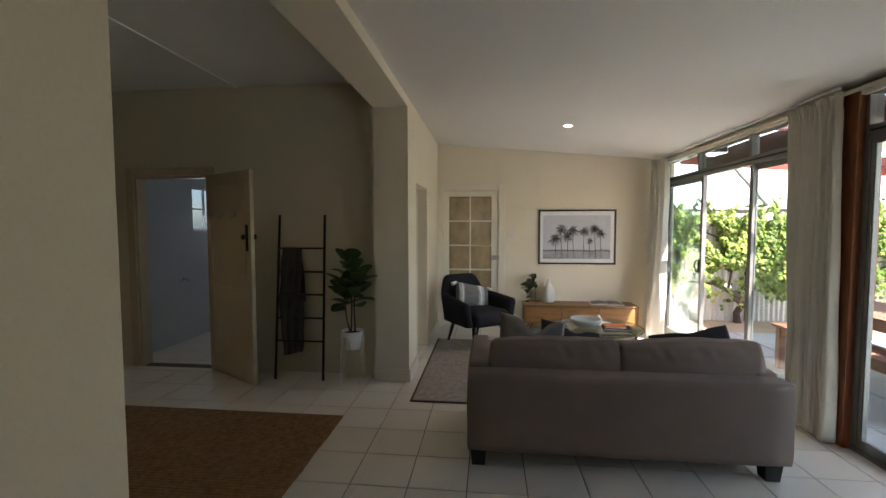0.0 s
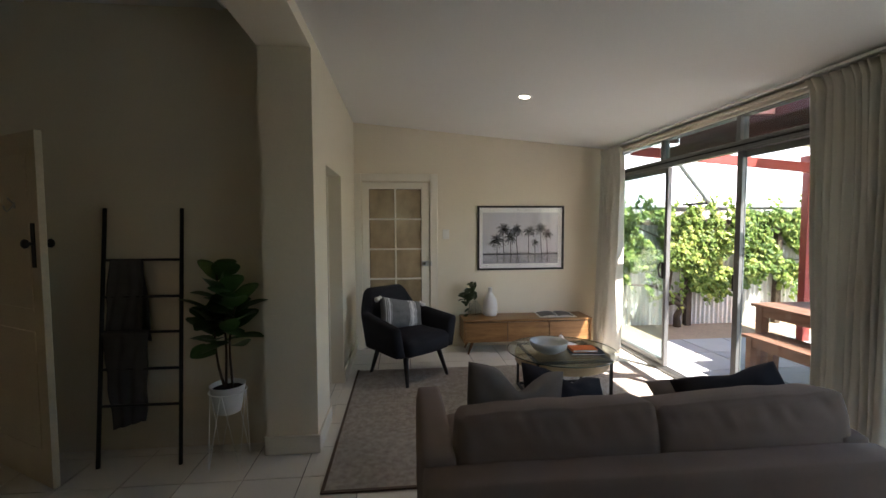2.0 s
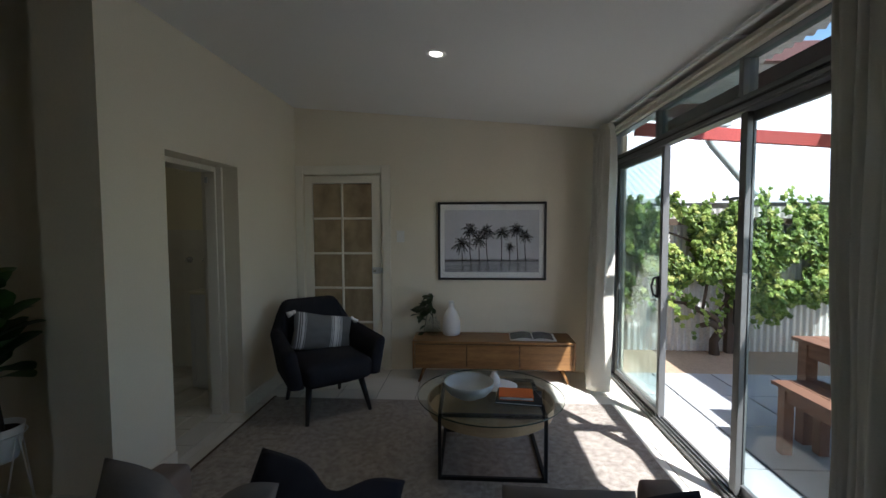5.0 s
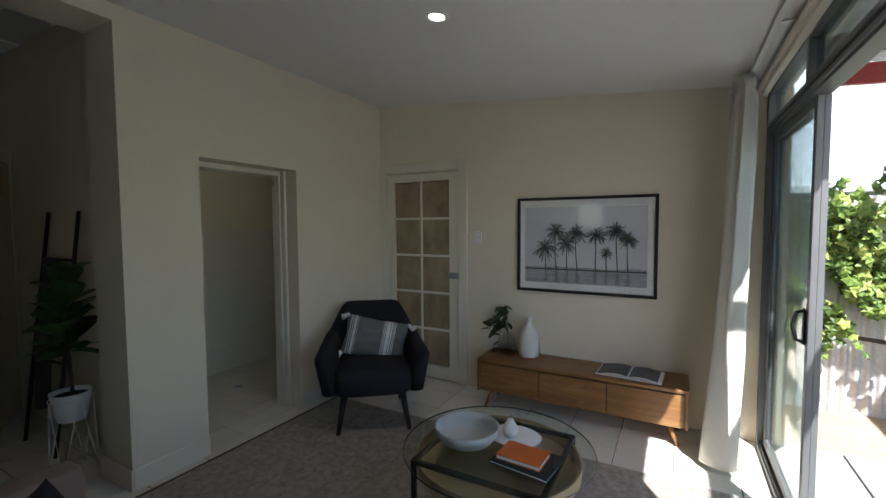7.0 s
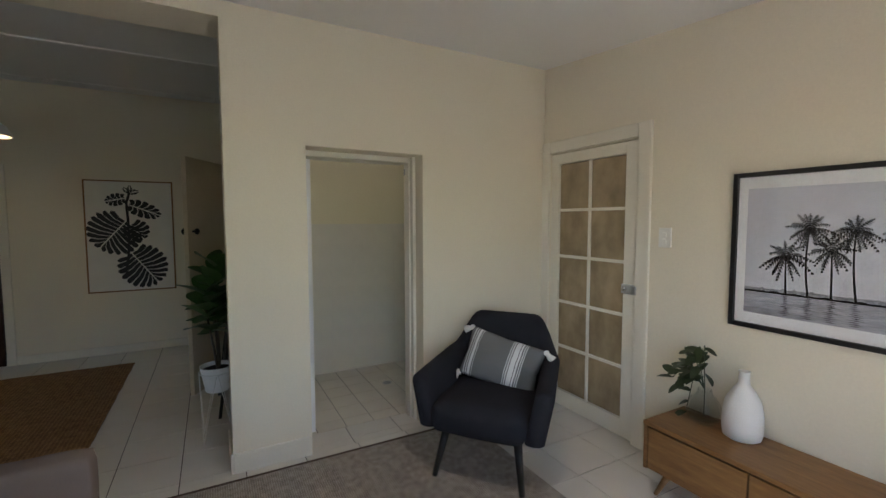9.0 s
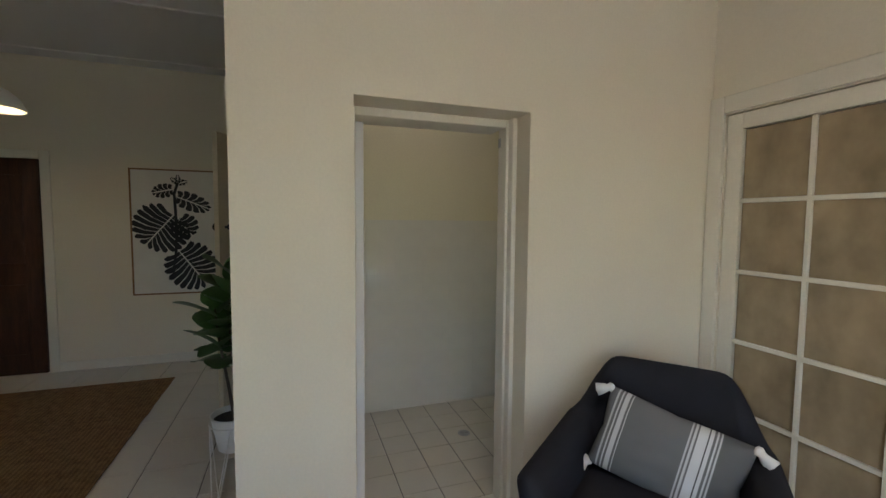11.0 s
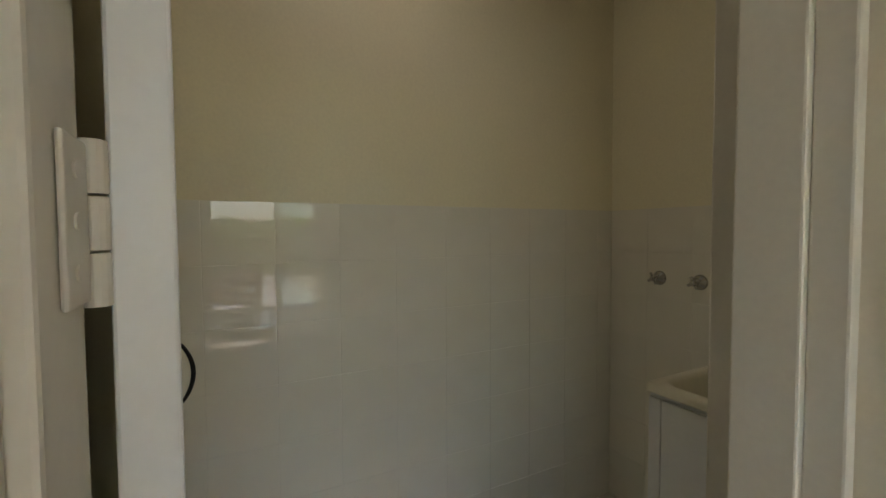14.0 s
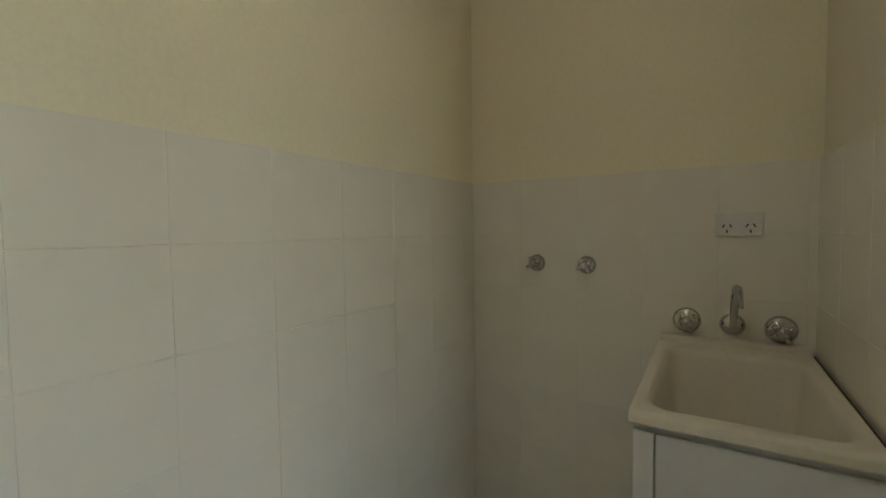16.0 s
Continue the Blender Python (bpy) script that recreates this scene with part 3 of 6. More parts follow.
for i in range(1, rows):
    z = gz0 + (gz1 - gz0) * i / rows
    part("glazing_bar", boxes((gx0, gx1, 6.535, 6.567, z - 0.011, z + 0.011), bevel=0.004), M_TRIM, gd)
for i in range(rows):
    for a, b in ((gx0, gxm), (gxm, gx1)):
        za, zb = gz0 + (gz1 - gz0) * i / rows, gz0 + (gz1 - gz0) * (i + 1) / rows
        part("pane", boxes((a + 0.006, b - 0.006, 6.549, 6.553, za + 0.006, zb - 0.006)), M_AMBER, gd, "amber figured glass pane")
lk = part("rim_lock", boxes((0.41, 0.5, 6.508, 6.532, 1.01, 1.075), bevel=0.006), M_STEEL, gd, "satin steel rim latch")
part("knob", lathe(bmesh.new(), [(0, 0), (0.016, 0), (0.018, 0.008), (0.012, 0.016), (0, 0.017)], 16, Matrix.Translation((0.44, 6.508, 1.043)) @ pose(0, 0, 0, 90)), M_CHROME, lk, smooth=True)
tagged(part("keeper", boxes((0.507, 0.53, 6.495, 6.509, 1.015, 1.07), bevel=0.003), M_STEEL, gd), "steel keeper of the latch")
for z in (0.3, 1.05, 1.78):
    bm = bmesh.new()
    rod(bm, (-0.306, 6.522, z - 0.05), (-0.306, 6.522, z + 0.05), 0.007)
    part("hinge", bm, M_TRIM, gd)
sw = thing("light_switch", (0.71, 6.52, 1.33), "white double light switch plate on cream wall", "light switch")
part("plate", boxes((0.668, 0.748, 6.519, 6.53, 1.335, 1.455), bevel=0.003), M_PLAST, sw)
for z in (1.375, 1.415):
    part("rocker", boxes((0.696, 0.72, 6.513, 6.52, z - 0.013, z + 0.013), bevel=0.002), M_PLAST, sw)

# ---- sliding doors, timber post ----
XF0, XF1 = 2.815, 2.9


def slider(name, y0, y1, posts, label):
    d = thing(name, (2.85, (y0 + y1) / 2, 0), label, "sliding door", kind="structure")
    part("sill_track", boxes((XF0, XF1, y0, y1, 0, 0.03), (XF0 + 0.012, XF0 + 0.02, y0, y1, 0.03, 0.045), (XF0 + 0.04, XF0 + 0.048, y0, y1, 0.03, 0.045), (XF0 + 0.068, XF0 + 0.076, y0, y1, 0.03, 0.045)), M_ALU, d)
    part("transom_rail", boxes((XF0 + 0.012, XF1, y0 + 0.028, y1 - 0.028, 2.085, 2.165), (XF0, XF0 + 0.0118, y0 + 0.028, y1 - 0.028, 2.098, 2.118), (XF0, XF0 + 0.0118, y0 + 0.028, y1 - 0.028, 2.135, 2.16), bevel=0.003), M_ALU, d)
    part("gasket", boxes((XF0 + 0.008, XF0 + 0.0122, y0 + 0.03, y1 - 0.03, 2.119, 2.134)), M_BLACK, d, "black rubber gasket")
    part("head_rail", boxes((XF0, XF1, y0 + 0.028, y1 - 0.028, 2.355, 2.41), bevel=0.004), M_ALU, d)
    for y in (y0, y1 - 0.028):
        part("side_post", boxes((XF0, XF1, y, y + 0.028, 0.03, 2.41), bevel=0.004), M_ALU, d)
    edges = [y0 + 0.028, *posts, y1 - 0.028]
    for y in posts:
        part("transom_post", boxes((XF0 + 0.005, XF1 - 0.005, y - 0.02, y + 0.02, 2.165, 2.355), bevel=0.003), M_ALU, d)
    for a, b in zip(edges, edges[1:]):
        p = part("transom_pane", boxes((2.848, 2.853, a + 0.01, b - 0.01, 2.165, 2.355)), M_GLASS, d)
        p.visible_shadow = False
    return d


def door_panel(d, x, y0, y1, handle=None):
    """One glazed leaf in its aluminium frame."""
    f = part("leaf_frame", boxes((x, x + 0.026, y0, y0 + 0.045, 0.045, 2.083), (x, x + 0.026, y1 - 0.045, y1, 0.045, 2.083), (x, x + 0.026, y0 + 0.045, y1 - 0.045, 0.045, 0.1), (x, x + 0.026, y0 + 0.045, y1 - 0.045, 2.035, 2.083), bevel=0.003), M_ALU, d)
    part("gasket", boxes((x + 0.006, x + 0.0105, y0 + 0.045, y0 + 0.05, 0.1, 2.035), (x + 0.006, x + 0.0105, y1 - 0.05, y1 - 0.045, 0.1, 2.035), (x - 0.0006, x + 0.001, y0 + 0.02, y0 + 0.024, 0.06, 2.07), (x - 0.0006, x + 0.001, y1 - 0.024, y1 - 0.02, 0.06, 2.07)), M_BLACK, f, "black rubber gasket")
    p = part("pane", boxes((x + 0.011, x + 0.016, y0 + 0.044, y1 - 0.044, 0.099, 2.036)), M_GLASS, f)
    p.visible_shadow = False
    if handle:
        bm = bmesh.new()
        box(bm, x - 0.008, x, handle - 0.02, handle + 0.02, 0.95, 1.12, bevel=0.004)
        tube(bm, [(x, handle - 0.004, 1.11), (x - 0.03, handle + 0.004, 1.1), (x - 0.045, handle + 0.008, 1.035), (x - 0.03, handle + 0.004, 0.97), (x, handle - 0.004, 0.96)], 0.009)
        part("handle", bm, M_BLACK, f, "black moulded door pull", True)
    return f


sd = slider("sliding_door", 3.435, Y1 - 0.06, (5.5, 4.5), "aluminium sliding patio door standing open, clear glass")
door_panel(sd, XF0 + 0.06, 5.44, 6.42)
door_panel(sd, XF0 + 0.03, 5.42, 6.4, 5.475)
door_panel(sd, XF0 + 0.06, 3.465, 4.535)
part("interlock_post", boxes((XF0 + 0.028, XF0 + 0.058, 4.475, 4.53, 0.045, 2.083), bevel=0.003), M_ALU, sd)
part("latch", boxes((XF0 + 0.03, XF0 + 0.06, 4.531, 4.55, 0.96, 1.1), bevel=0.004), M_BLACK, sd, "black door latch")
sd2 = slider("sliding_door", 2.0, 3.245, (2.6,), "aluminium sliding patio door, closed, clear glass")
door_panel(sd2, XF0 + 0.03, 2.03, 2.64)
door_panel(sd2, XF0 + 0.002, 2.58, 3.216)
solid("timber_post", boxes((2.77, 2.9, 3.245, 3.435, 0.0, 2.42), bevel=0.004), M_TIMB, "red-brown stained timber post between sliding doors", "post", kind="structure")
solid("south_window_pane", boxes((SW[0], SW[1], Y0 - 0.06, Y0 - 0.055, SW[2], SW[3])), M_GLASS, "small window pane", "window", kind="structure").visible_shadow = False
bw = thing("window_bathroom", (XW - 0.05, 5.85, BW[2]), "small white bathroom window with glazing bars", "window", kind="structure")
ym, zm = (BW[0] + BW[1]) / 2, (BW[2] + BW[3]) / 2
part("window_frame", boxes((XW - 0.08, XW - 0.03, BW[0], BW[0] + 0.03, BW[2], BW[3]), (XW - 0.08, XW - 0.03, BW[1] - 0.03, BW[1], BW[2], BW[3]), (XW - 0.08, XW - 0.03, BW[0] + 0.03, BW[1] - 0.03, BW[2], BW[2] + 0.03), (XW - 0.08, XW - 0.03, BW[0] + 0.03, BW[1] - 0.03, BW[3] - 0.03, BW[3]),
     (XW - 0.07, XW - 0.04, ym - 0.01, ym + 0.01, BW[2] + 0.03, BW[3] - 0.03), (XW - 0.07, XW - 0.04, BW[0] + 0.03, BW[1] - 0.03, zm - 0.01, zm + 0.01)), M_WHITE, bw)
p = part("pane", boxes((XW - 0.06, XW - 0.055, BW[0] + 0.02, BW[1] - 0.02, BW[2] + 0.02, BW[3] - 0.02)), glass("misty_pane", (0.3, 0.34, 0.38)), bw)
p.visible_shadow = False


def curtain(name, y0, y1, x, folds, seed, spread, deep, label, kick=0.0):
    """Pleated linen hanging from a rail; folds tight at the heading, looser below."""
    def f(u, v):
        z = 2.40 - v * (2.385 - 0.25 * kick)
        ph = 2 * math.pi * folds * u + 1.3 * math.sin(5 * u + seed) + (0.4 + 0.9 * v) * math.sin(11 * u + 2 * seed) + 0.8 * v * noise.noise(Vector((u * 3, v * 1.5, seed)))
        head = max(0.0, 1 - v / 0.05)
        tight = max(0.0, 1 - abs(v - 0.035) / 0.02)
        amp = deep * (1 + 0.55 * noise.noise(Vector((u * folds * 0.8 + seed, v * 0.8, 2)))) + (0.014 + 0.2 * kick) * v + 0.016 * noise.noise(Vector((u * 5 + seed, v * 2, 0)))
        amp *= 1 - 0.35 * tight
        mid = (y0 + y1) / 2
        wide = 1 + spread * v ** 0.45
        y = (y1 if spread > 0 else y0) + (u - (1 if spread > 0 else 0)) * (y1 - y0) * wide + 0.35 * amp * math.cos(ph) * (0.3 + v) + 0.012 * math.sin(3 * v + 6 * u + seed)
        return (x + amp * math.sin(ph) + 0.006 * math.sin(2.7 * ph + seed) + 0.01 * noise.noise(Vector((u * 7, v * 5, seed))) - 0.012 * head - kick * v ** 1.3 * (1.2 - u), y, z)
    c = thing(name, (x, (y0 + y1) / 2, 0.02), label, "curtain", "linen curtains")
    thick(part("drape", sheet(f, folds * 16, 60), M_CURT, c, "", True), 0.003)
    for k in range(folds):
        y = y0 + (y1 - y0) * (k + 0.5) / folds
        part("curtain_hook", rod(bmesh.new(), (x, y, 2.385), (x, y, 2.412), 0.004, n=6), M_PLAST, c)
    return c


curtain("curtain", 3.305, 3.82, 2.722, 10, 1.3, -0.25, 0.026, "ivory pleated linen curtain drawn open, touching the floor")
curtain("curtain", 6.06, 6.46, 2.66, 7, 4.1, 0.4, 0.045, "ivory pleated linen curtain gathered beside the end wall", 0.1)
rl = thing("curtain_rail", (2.69, 4.5, 2.41), "slim white curtain track under the ceiling", "curtain rail")
part("track", boxes((2.678, 2.702, 3.3, 6.5, 2.412, 2.43), bevel=0.003), M_WHITE, rl)
for y in (3.4, 4.4, 5.4, 6.4):
    part("bracket", boxes((2.702, 2.785, y - 0.012, y + 0.012, 2.414, 2.428)), M_WHITE, rl)

# downlight, lit
lx, ly = 1.21, 4.9
dl = thing("downlight", (lx, ly, ceil_z(lx)), "round recessed ceiling downlight, switched on", "downlight")
tilt = Matrix.Translation((lx, ly, ceil_z(lx))) @ pose(0, 0, 0, 0, 5.03, 0)
part("trim_ring", lathe(bmesh.new(), [(0.035, 0.004), (0.04, -0.004), (0.046, -0.007), (0.06, -0.006), (0.066, 0.0)], 32, tilt), M_WHITE, dl, smooth=True)
M_LAMP = mat("lit_lamp_face", (1.0, 0.93, 0.82), 0.5, bump=0, emit=9.0)
part("lamp_face", lathe(bmesh.new(), [(0, -0.0005), (0.037, -0.0015)], 32, tilt), M_LAMP, dl, "glowing lamp face")
dlamp = new("downlight_beam", bpy.data.lights.new("downlight_beam", "SPOT"))
dlamp.data.energy, dlamp.data.spot_size, dlamp.data.color, dlamp.data.shadow_soft_size = 3, radians(130), (1.0, 0.85, 0.68), 0.04
dlamp.data.spot_blend = 1.0
dlamp.matrix_basis = look((lx, ly, ceil_z(lx) - 0.03), (lx, ly, 0))

# ---- sofa ----
SX0, SX1, SY0, SY1 = 0.245, 2.14, 2.74, 3.66
sofa = thing("sofa", ((SX0 + SX1) / 2, (SY0 + SY1) / 2, 0), "taupe fabric two-seat sofa with loose cushions", "sofa")


def block(x0, x1, y0, y1, z0, z1, r, bulge=0.004, rough=0.003, cuts=10, seed=0.0):
    return placed(cushion(x1 - x0, y1 - y0, z1 - z0, r, bulge, rough, cuts, seed), Matrix.Translation(((x0 + x1) / 2, (y0 + y1) / 2, (z0 + z1) / 2)))


def back_cushion(w, h, d, seed):
    """A boxed back cushion: soft faces, a seam round each face and gathers running down from the upper seam."""
    bm = cushion(w, d, h, 0.038, 0.022, 0.003, 40, seed)
    for v in bm.verts:
        c = v.co
        u, t = 2 * c.x / w, 2 * c.z / h
        side = 1 if c.y > 0 else -1
        face = max(0.0, min(1.0, (abs(c.y) - 0.3 * d) / (0.2 * d)))
        seam = math.exp(-((abs(c.y) - 0.43 * d) / 0.007) ** 2) * max(0.0, min(1.0, (max(abs(t), abs(u)) - 0.7) / 0.2))
        gather = noise.noise(Vector((u * 13 + 2.5 * t + seed, t * 0.9, side))) * max(0.0, t) * math.exp(-((t - 0.75) / 0.42) ** 2)
        sag = noise.noise(Vector((u * 1.7 + seed, t * 3.5 + 0.8 * u, 2 * side)))
        c.y += side * face * (0.014 * gather + 0.005 * sag)
        c.z += 0.012 * noise.noise(Vector((u * 2.5 + seed, 0, 5))) * max(0.0, t) + seam * 0.006 * (1 if t > 0 else -1)
        c.x *= 1 - 0.018 * t * t
    return bm


part("base", block(SX0 + 0.01, SX1 - 0.01, SY0 + 0.02, SY1 - 0.02, 0.1, 0.3, 0.015), M_SOFA, sofa, "", True)
part("back", block(SX0, SX1, SY0, SY0 + 0.16, 0.105, 0.6, 0.022, 0.003, 0.004), M_SOFA, sofa, "", True)
for a, b in ((SX0 - 0.002, SX0 + 0.14), (SX1 - 0.14, SX1 + 0.002)):
    part("arm", block(a, b, SY0 + 0.15, SY1, 0.105, 0.618, 0.03, 0.004, 0.004), M_SOFA, sofa, "", True)
xm = (SX0 + SX1) / 2
for k, (a, b) in enumerate(((SX0 + 0.145, xm - 0.004), (xm + 0.004, SX1 - 0.145))):
    part("seat_cushion", block(a, b, SY0 + 0.2, SY1 + 0.02, 0.3, 0.46, 0.045, 0.018, 0.008, 14, 3.0 * k), M_SOFA, sofa, "", True)
    part("back_cushion", placed(back_cushion(b - a + 0.03 + 0.04 * k, 0.42, 0.2, 7.0 * k + 2), Matrix.Translation(((a + b) / 2 + 0.02 + 0.03 * k, SY0 + 0.265, 0.545 + 0.01 * k)) @ pose(0, 0, 0, -10, -1.5 - 0.8 * k, 0)), M_SOFA, sofa, "", True)
for x in (SX0 + 0.02, SX1 - 0.14):
    for y in (SY0 + 0.03, SY1 - 0.12):
        bm = bmesh.new()
        vs = [bm.verts.new((x + dx * 0.1 + (0.5 - dx) * ins, y + dy * 0.1 + (0.5 - dy) * ins, z)) for z, ins in ((0.0, 0.02), (0.112, 0.0)) for dx, dy in ((0, 0), (1, 0), (1, 1), (0, 1))]
        for q in ((0, 3, 2, 1), (4, 5, 6, 7), (0, 1, 5, 4), (1, 2, 6, 5), (2, 3, 7, 6), (3, 0, 4, 7)):
            bm.faces.new([vs[i] for i in q])
        part("foot", bm, M_BLACKW, sofa, "black tapered block foot")


def scatter(name, label, material, x, y, z, w, h, t, rx, rz, ry=0.0, seed=0.0, chop=0.0):
    p = thing(name, (x, y, z), label, "cushion", "scatter cushions on the sofa", local=True)
    p.matrix_basis = pose(x, y, z, rx, ry, rz)
    part("cover", pillow(w, h, t, seed, 26, 0.016, chop), material, p, "", True)
    return p


scatter("scatter_cushion", "grey cotton scatter cushion leaning on the sofa", M_PILG, 0.665, 3.15, 0.655, 0.46, 0.43, 0.16, -14, 4, 9, 1.0, 0.1)
scatter("scatter_cushion", "charcoal velvet scatter cushion leaning on the sofa", M_PILD, 0.97, 3.3, 0.6, 0.46, 0.42, 0.15, -42, 6, 15, 2.0, 0.06)
scatter("scatter_cushion", "charcoal velvet scatter cushion at the sofa arm", M_PILD, 1.77, 3.16, 0.625, 0.5, 0.4, 0.17, -40, -12, -13, 3.0, 0.02)
scatter("scatter_cushion", "grey cotton scatter cushion at the sofa arm", M_PILG, 1.72, 3.36, 0.55, 0.42, 0.4, 0.15, -62, -8, -4, 4.0)

# ---- rug ----
rug = thing("area_rug", (1.15, 4.7, 0), "oatmeal woven rug with a brown bound edge", "rug")
RX0, RX1, RY0, RY1 = -0.295, 2.62, 3.69, 5.74
bm = sheet(lambda u, v: (RX0 + 0.02 + (RX1 - RX0 - 0.04) * u, RY0 + 0.02 + (RY1 - RY0 - 0.04) * v, 0.0125 + 0.0015 * noise.noise(Vector((u * 9, v * 7, 1)))), 60, 40)
thick(part("weave", bm, M_RUG, rug), 0.01, -1)
part("binding", boxes((RX0, RX0 + 0.02, RY0, RY1, 0.002, 0.014), (RX0 + 0.02, RX1 - 0.02, RY0, RY0 + 0.02, 0.002, 0.014)), M_RUGEDGE, rug, "brown cloth binding")

# ---- armchair ----
ac = thing("armchair", (0.225, 5.585, 0.0), "charcoal fabric armchair with black tapered legs", "armchair", rz=39.0, local=True)


def chair_shell():
    """The wrapped back and arms as one padded band: outer face, rounded top roll, inner face, rounded arm fronts."""
    bm = bmesh.new()
    n, h = 72, 0.052
    cols = []

    def plan(a):
        side = 1 if a > 0 else -1
        k = abs(a)
        if k < 0.36:
            return a / 0.36 * 0.245, 0.29, Vector((0.35 * a / 0.36, 1, 0)).normalized()
        if k < 0.54:
            th = (k - 0.36) / 0.18 * math.pi / 2
            return side * (0.245 + 0.065 * math.sin(th)), 0.29 - 0.075 * (1 - math.cos(th)), Vector((side * (0.34 + math.sin(th)), math.cos(th), 0)).normalized()
        return side * (0.31 + 0.045 * (k - 0.54) / 0.46), 0.215 - (k - 0.54) / 0.46 * 0.47, Vector((side, 0.08, 0)).normalized()

    def column(a, shrink, ahead, drop):
        px, py, nrm = plan(a)
        k = abs(a)
        rise = 1 / (1 + math.exp((k - 0.395) * 42))
        top = 0.628 + 0.213 * rise - 0.11 * max(0.0, k - 0.55) - drop
        steps = (0.0, 0.25, 0.5, 0.75, 1.0)
        out = []
        w = h * shrink
        roll = min(h, 0.05)

        def put(off, z):
            v = (z - 0.29) / 0.54
            flare = 0.86 + 0.3 * min(v, 0.62) - 0.2 * max(0.0, v - 0.5) * rise
            lean = 0.09 * v * v * rise
            out.append(Vector((px * flare + nrm.x * off, py * 0.98 + nrm.y * off + lean - ahead, z)))
        zl = top - roll
        for f in steps:
            put(w, 0.29 + (zl - 0.29) * f)
        for q in range(1, 8):
            th = math.pi * q / 8
            put(w * math.cos(th), zl + roll * math.sin(th))
        for f in reversed(steps):
            put(-w, 0.29 + (zl - 0.29) * f)
        return out

    for q in range(4):
        th = math.pi / 2 * (q + 0.6) / 4.6
        cols.append(column(-1.0, math.sin(th), 0.042 * math.cos(th), 0.035 * (1 - math.sin(th))))
    for i in range(n + 1):
        cols.append(column(2 * i / n - 1, 1.0, 0.0, 0.0))
    for q in range(3, -1, -1):
        th = math.pi / 2 * (q + 0.6) / 4.6
        cols.append(column(1.0, math.sin(th), 0.042 * math.cos(th), 0.035 * (1 - math.sin(th))))
    vs = [[bm.verts.new(p) for p in c] for c in cols]
    for a, b_ in zip(vs, vs[1:]):
        for j in range(len(a) - 1):
            bm.faces.new((a[j], b_[j], b_[j + 1], a[j + 1]))
        bm.faces.new((b_[0], a[0], a[-1], b_[-1]))
    bm.faces.new(vs[0])
    bm.faces.new(vs[-1][::-1])
    return bm


ac.scale = (1.03, 1.03, 1.03)
part("shell", chair_shell(), M_CHAIR, ac, "padded wrap-round back and arms", True)
part("seat", placed(cushion(0.525, 0.6, 0.17, 0.05, 0.022, 0.004, 14, 5), Matrix.Translation((0, -0.03, 0.362))), M_CHAIR, ac, "", True)
for x, y, sx, sy in ((-0.2, -0.2, -0.05, -0.09), (0.2, -0.2, 0.05, -0.09), (-0.2, 0.2, -0.03, 0.1), (0.2, 0.2, 0.03, 0.1)):
    part("leg", rod(bmesh.new(), (x + sx, y + sy, 0.012 if y < 0 else 0.0), (x, y, 0.3), 0.015, 0.026, 14), M_BLACKW, ac, "black tapered wooden leg", True)
for x in (-0.1, 0.1):
    for z in (0.56, 0.68):
        part("button", lathe(bmesh.new(), [(0, 0.006), (0.008, 0.004), (0.012, -0.002)], 12, Matrix.Translation((x, 0.195 + (z - 0.56) * 0.12, z)) @ pose(0, 0, 0, 90)), M_CHAIR, ac, smooth=True)
lp = thing("lumbar_cushion", (0.19, 5.57, 0.44), "grey and white striped cushion with white tassels", "cushion", local=True)
lp.matrix_basis = pose(0.225, 5.575, 0.012, 0, 0, 39.0) @ pose(0.03, 0.14, 0.58, -20, 12, -5)
part("cover", pillow(0.51, 0.32, 0.17, 8.0, 28, 0.012, 0.0, 0.4), M_STRIPE, lp, "", True)
for sx in (-1, 1):
    for sz in (-1, 1):
        bm = lathe(bmesh.new(), [(0, 0.01), (0.016, 0.006), (0.02, -0.006), (0.013, -0.018), (0.017, -0.03), (0.026, -0.062), (0, -0.064)], 14, Matrix.Translation((sx * 0.25, 0.0, sz * 0.152)) @ pose(0, 0, 0, 0, sx * -60 if sz > 0 else sx * -20, 0))
        for v in bm.verts:
            v.co += 0.005 * noise.noise_vector(v.co * 80)
        part("tassel", bm, M_CERAM, lp, "white cotton tassel", True)

# ---- coffee table ----
TX0, TX1, TY0, TY1, TZ = 1.235, 1.87, 4.582, 5.188, 0.41
tcx, tcy = (TX0 + TX1) / 2, (TY0 + TY1) / 2
ct = thing("coffee_table", (tcx, tcy, 0.012), "round glass coffee table on square black frame", "coffee table")
tp = part("glass_top", lathe(bmesh.new(), [(0, TZ + 0.001), (0.463, TZ + 0.001), (0.468, TZ + 0.005), (0.463, TZ + 0.009), (0, TZ + 0.009)], 72, Matrix.Translation((tcx, tcy, 0))), M_TGLASS, ct, "clear round glass top")
tp.visible_shadow = False
b = 0.02
part("top_frame", boxes((TX0, TX1, TY0, TY0 + b, TZ - b, TZ), (TX0, TX1, TY1 - b, TY1, TZ - b, TZ), (TX0, TX0 + b, TY0 + b, TY1 - b, TZ - b, TZ), (TX1 - b, TX1, TY0 + b, TY1 - b, TZ - b, TZ)), M_BLACK, ct)
part("foot_frame", boxes((TX0, TX1, TY0, TY0 + b, 0.013, 0.013 + b), (TX0, TX1, TY1 - b, TY1, 0.013, 0.013 + b), (TX0, TX0 + b, TY0 + b, TY1 - b, 0.013, 0.013 + b), (TX1 - b, TX1, TY0 + b, TY1 - b, 0.013, 0.013 + b)), M_BLACK, ct)
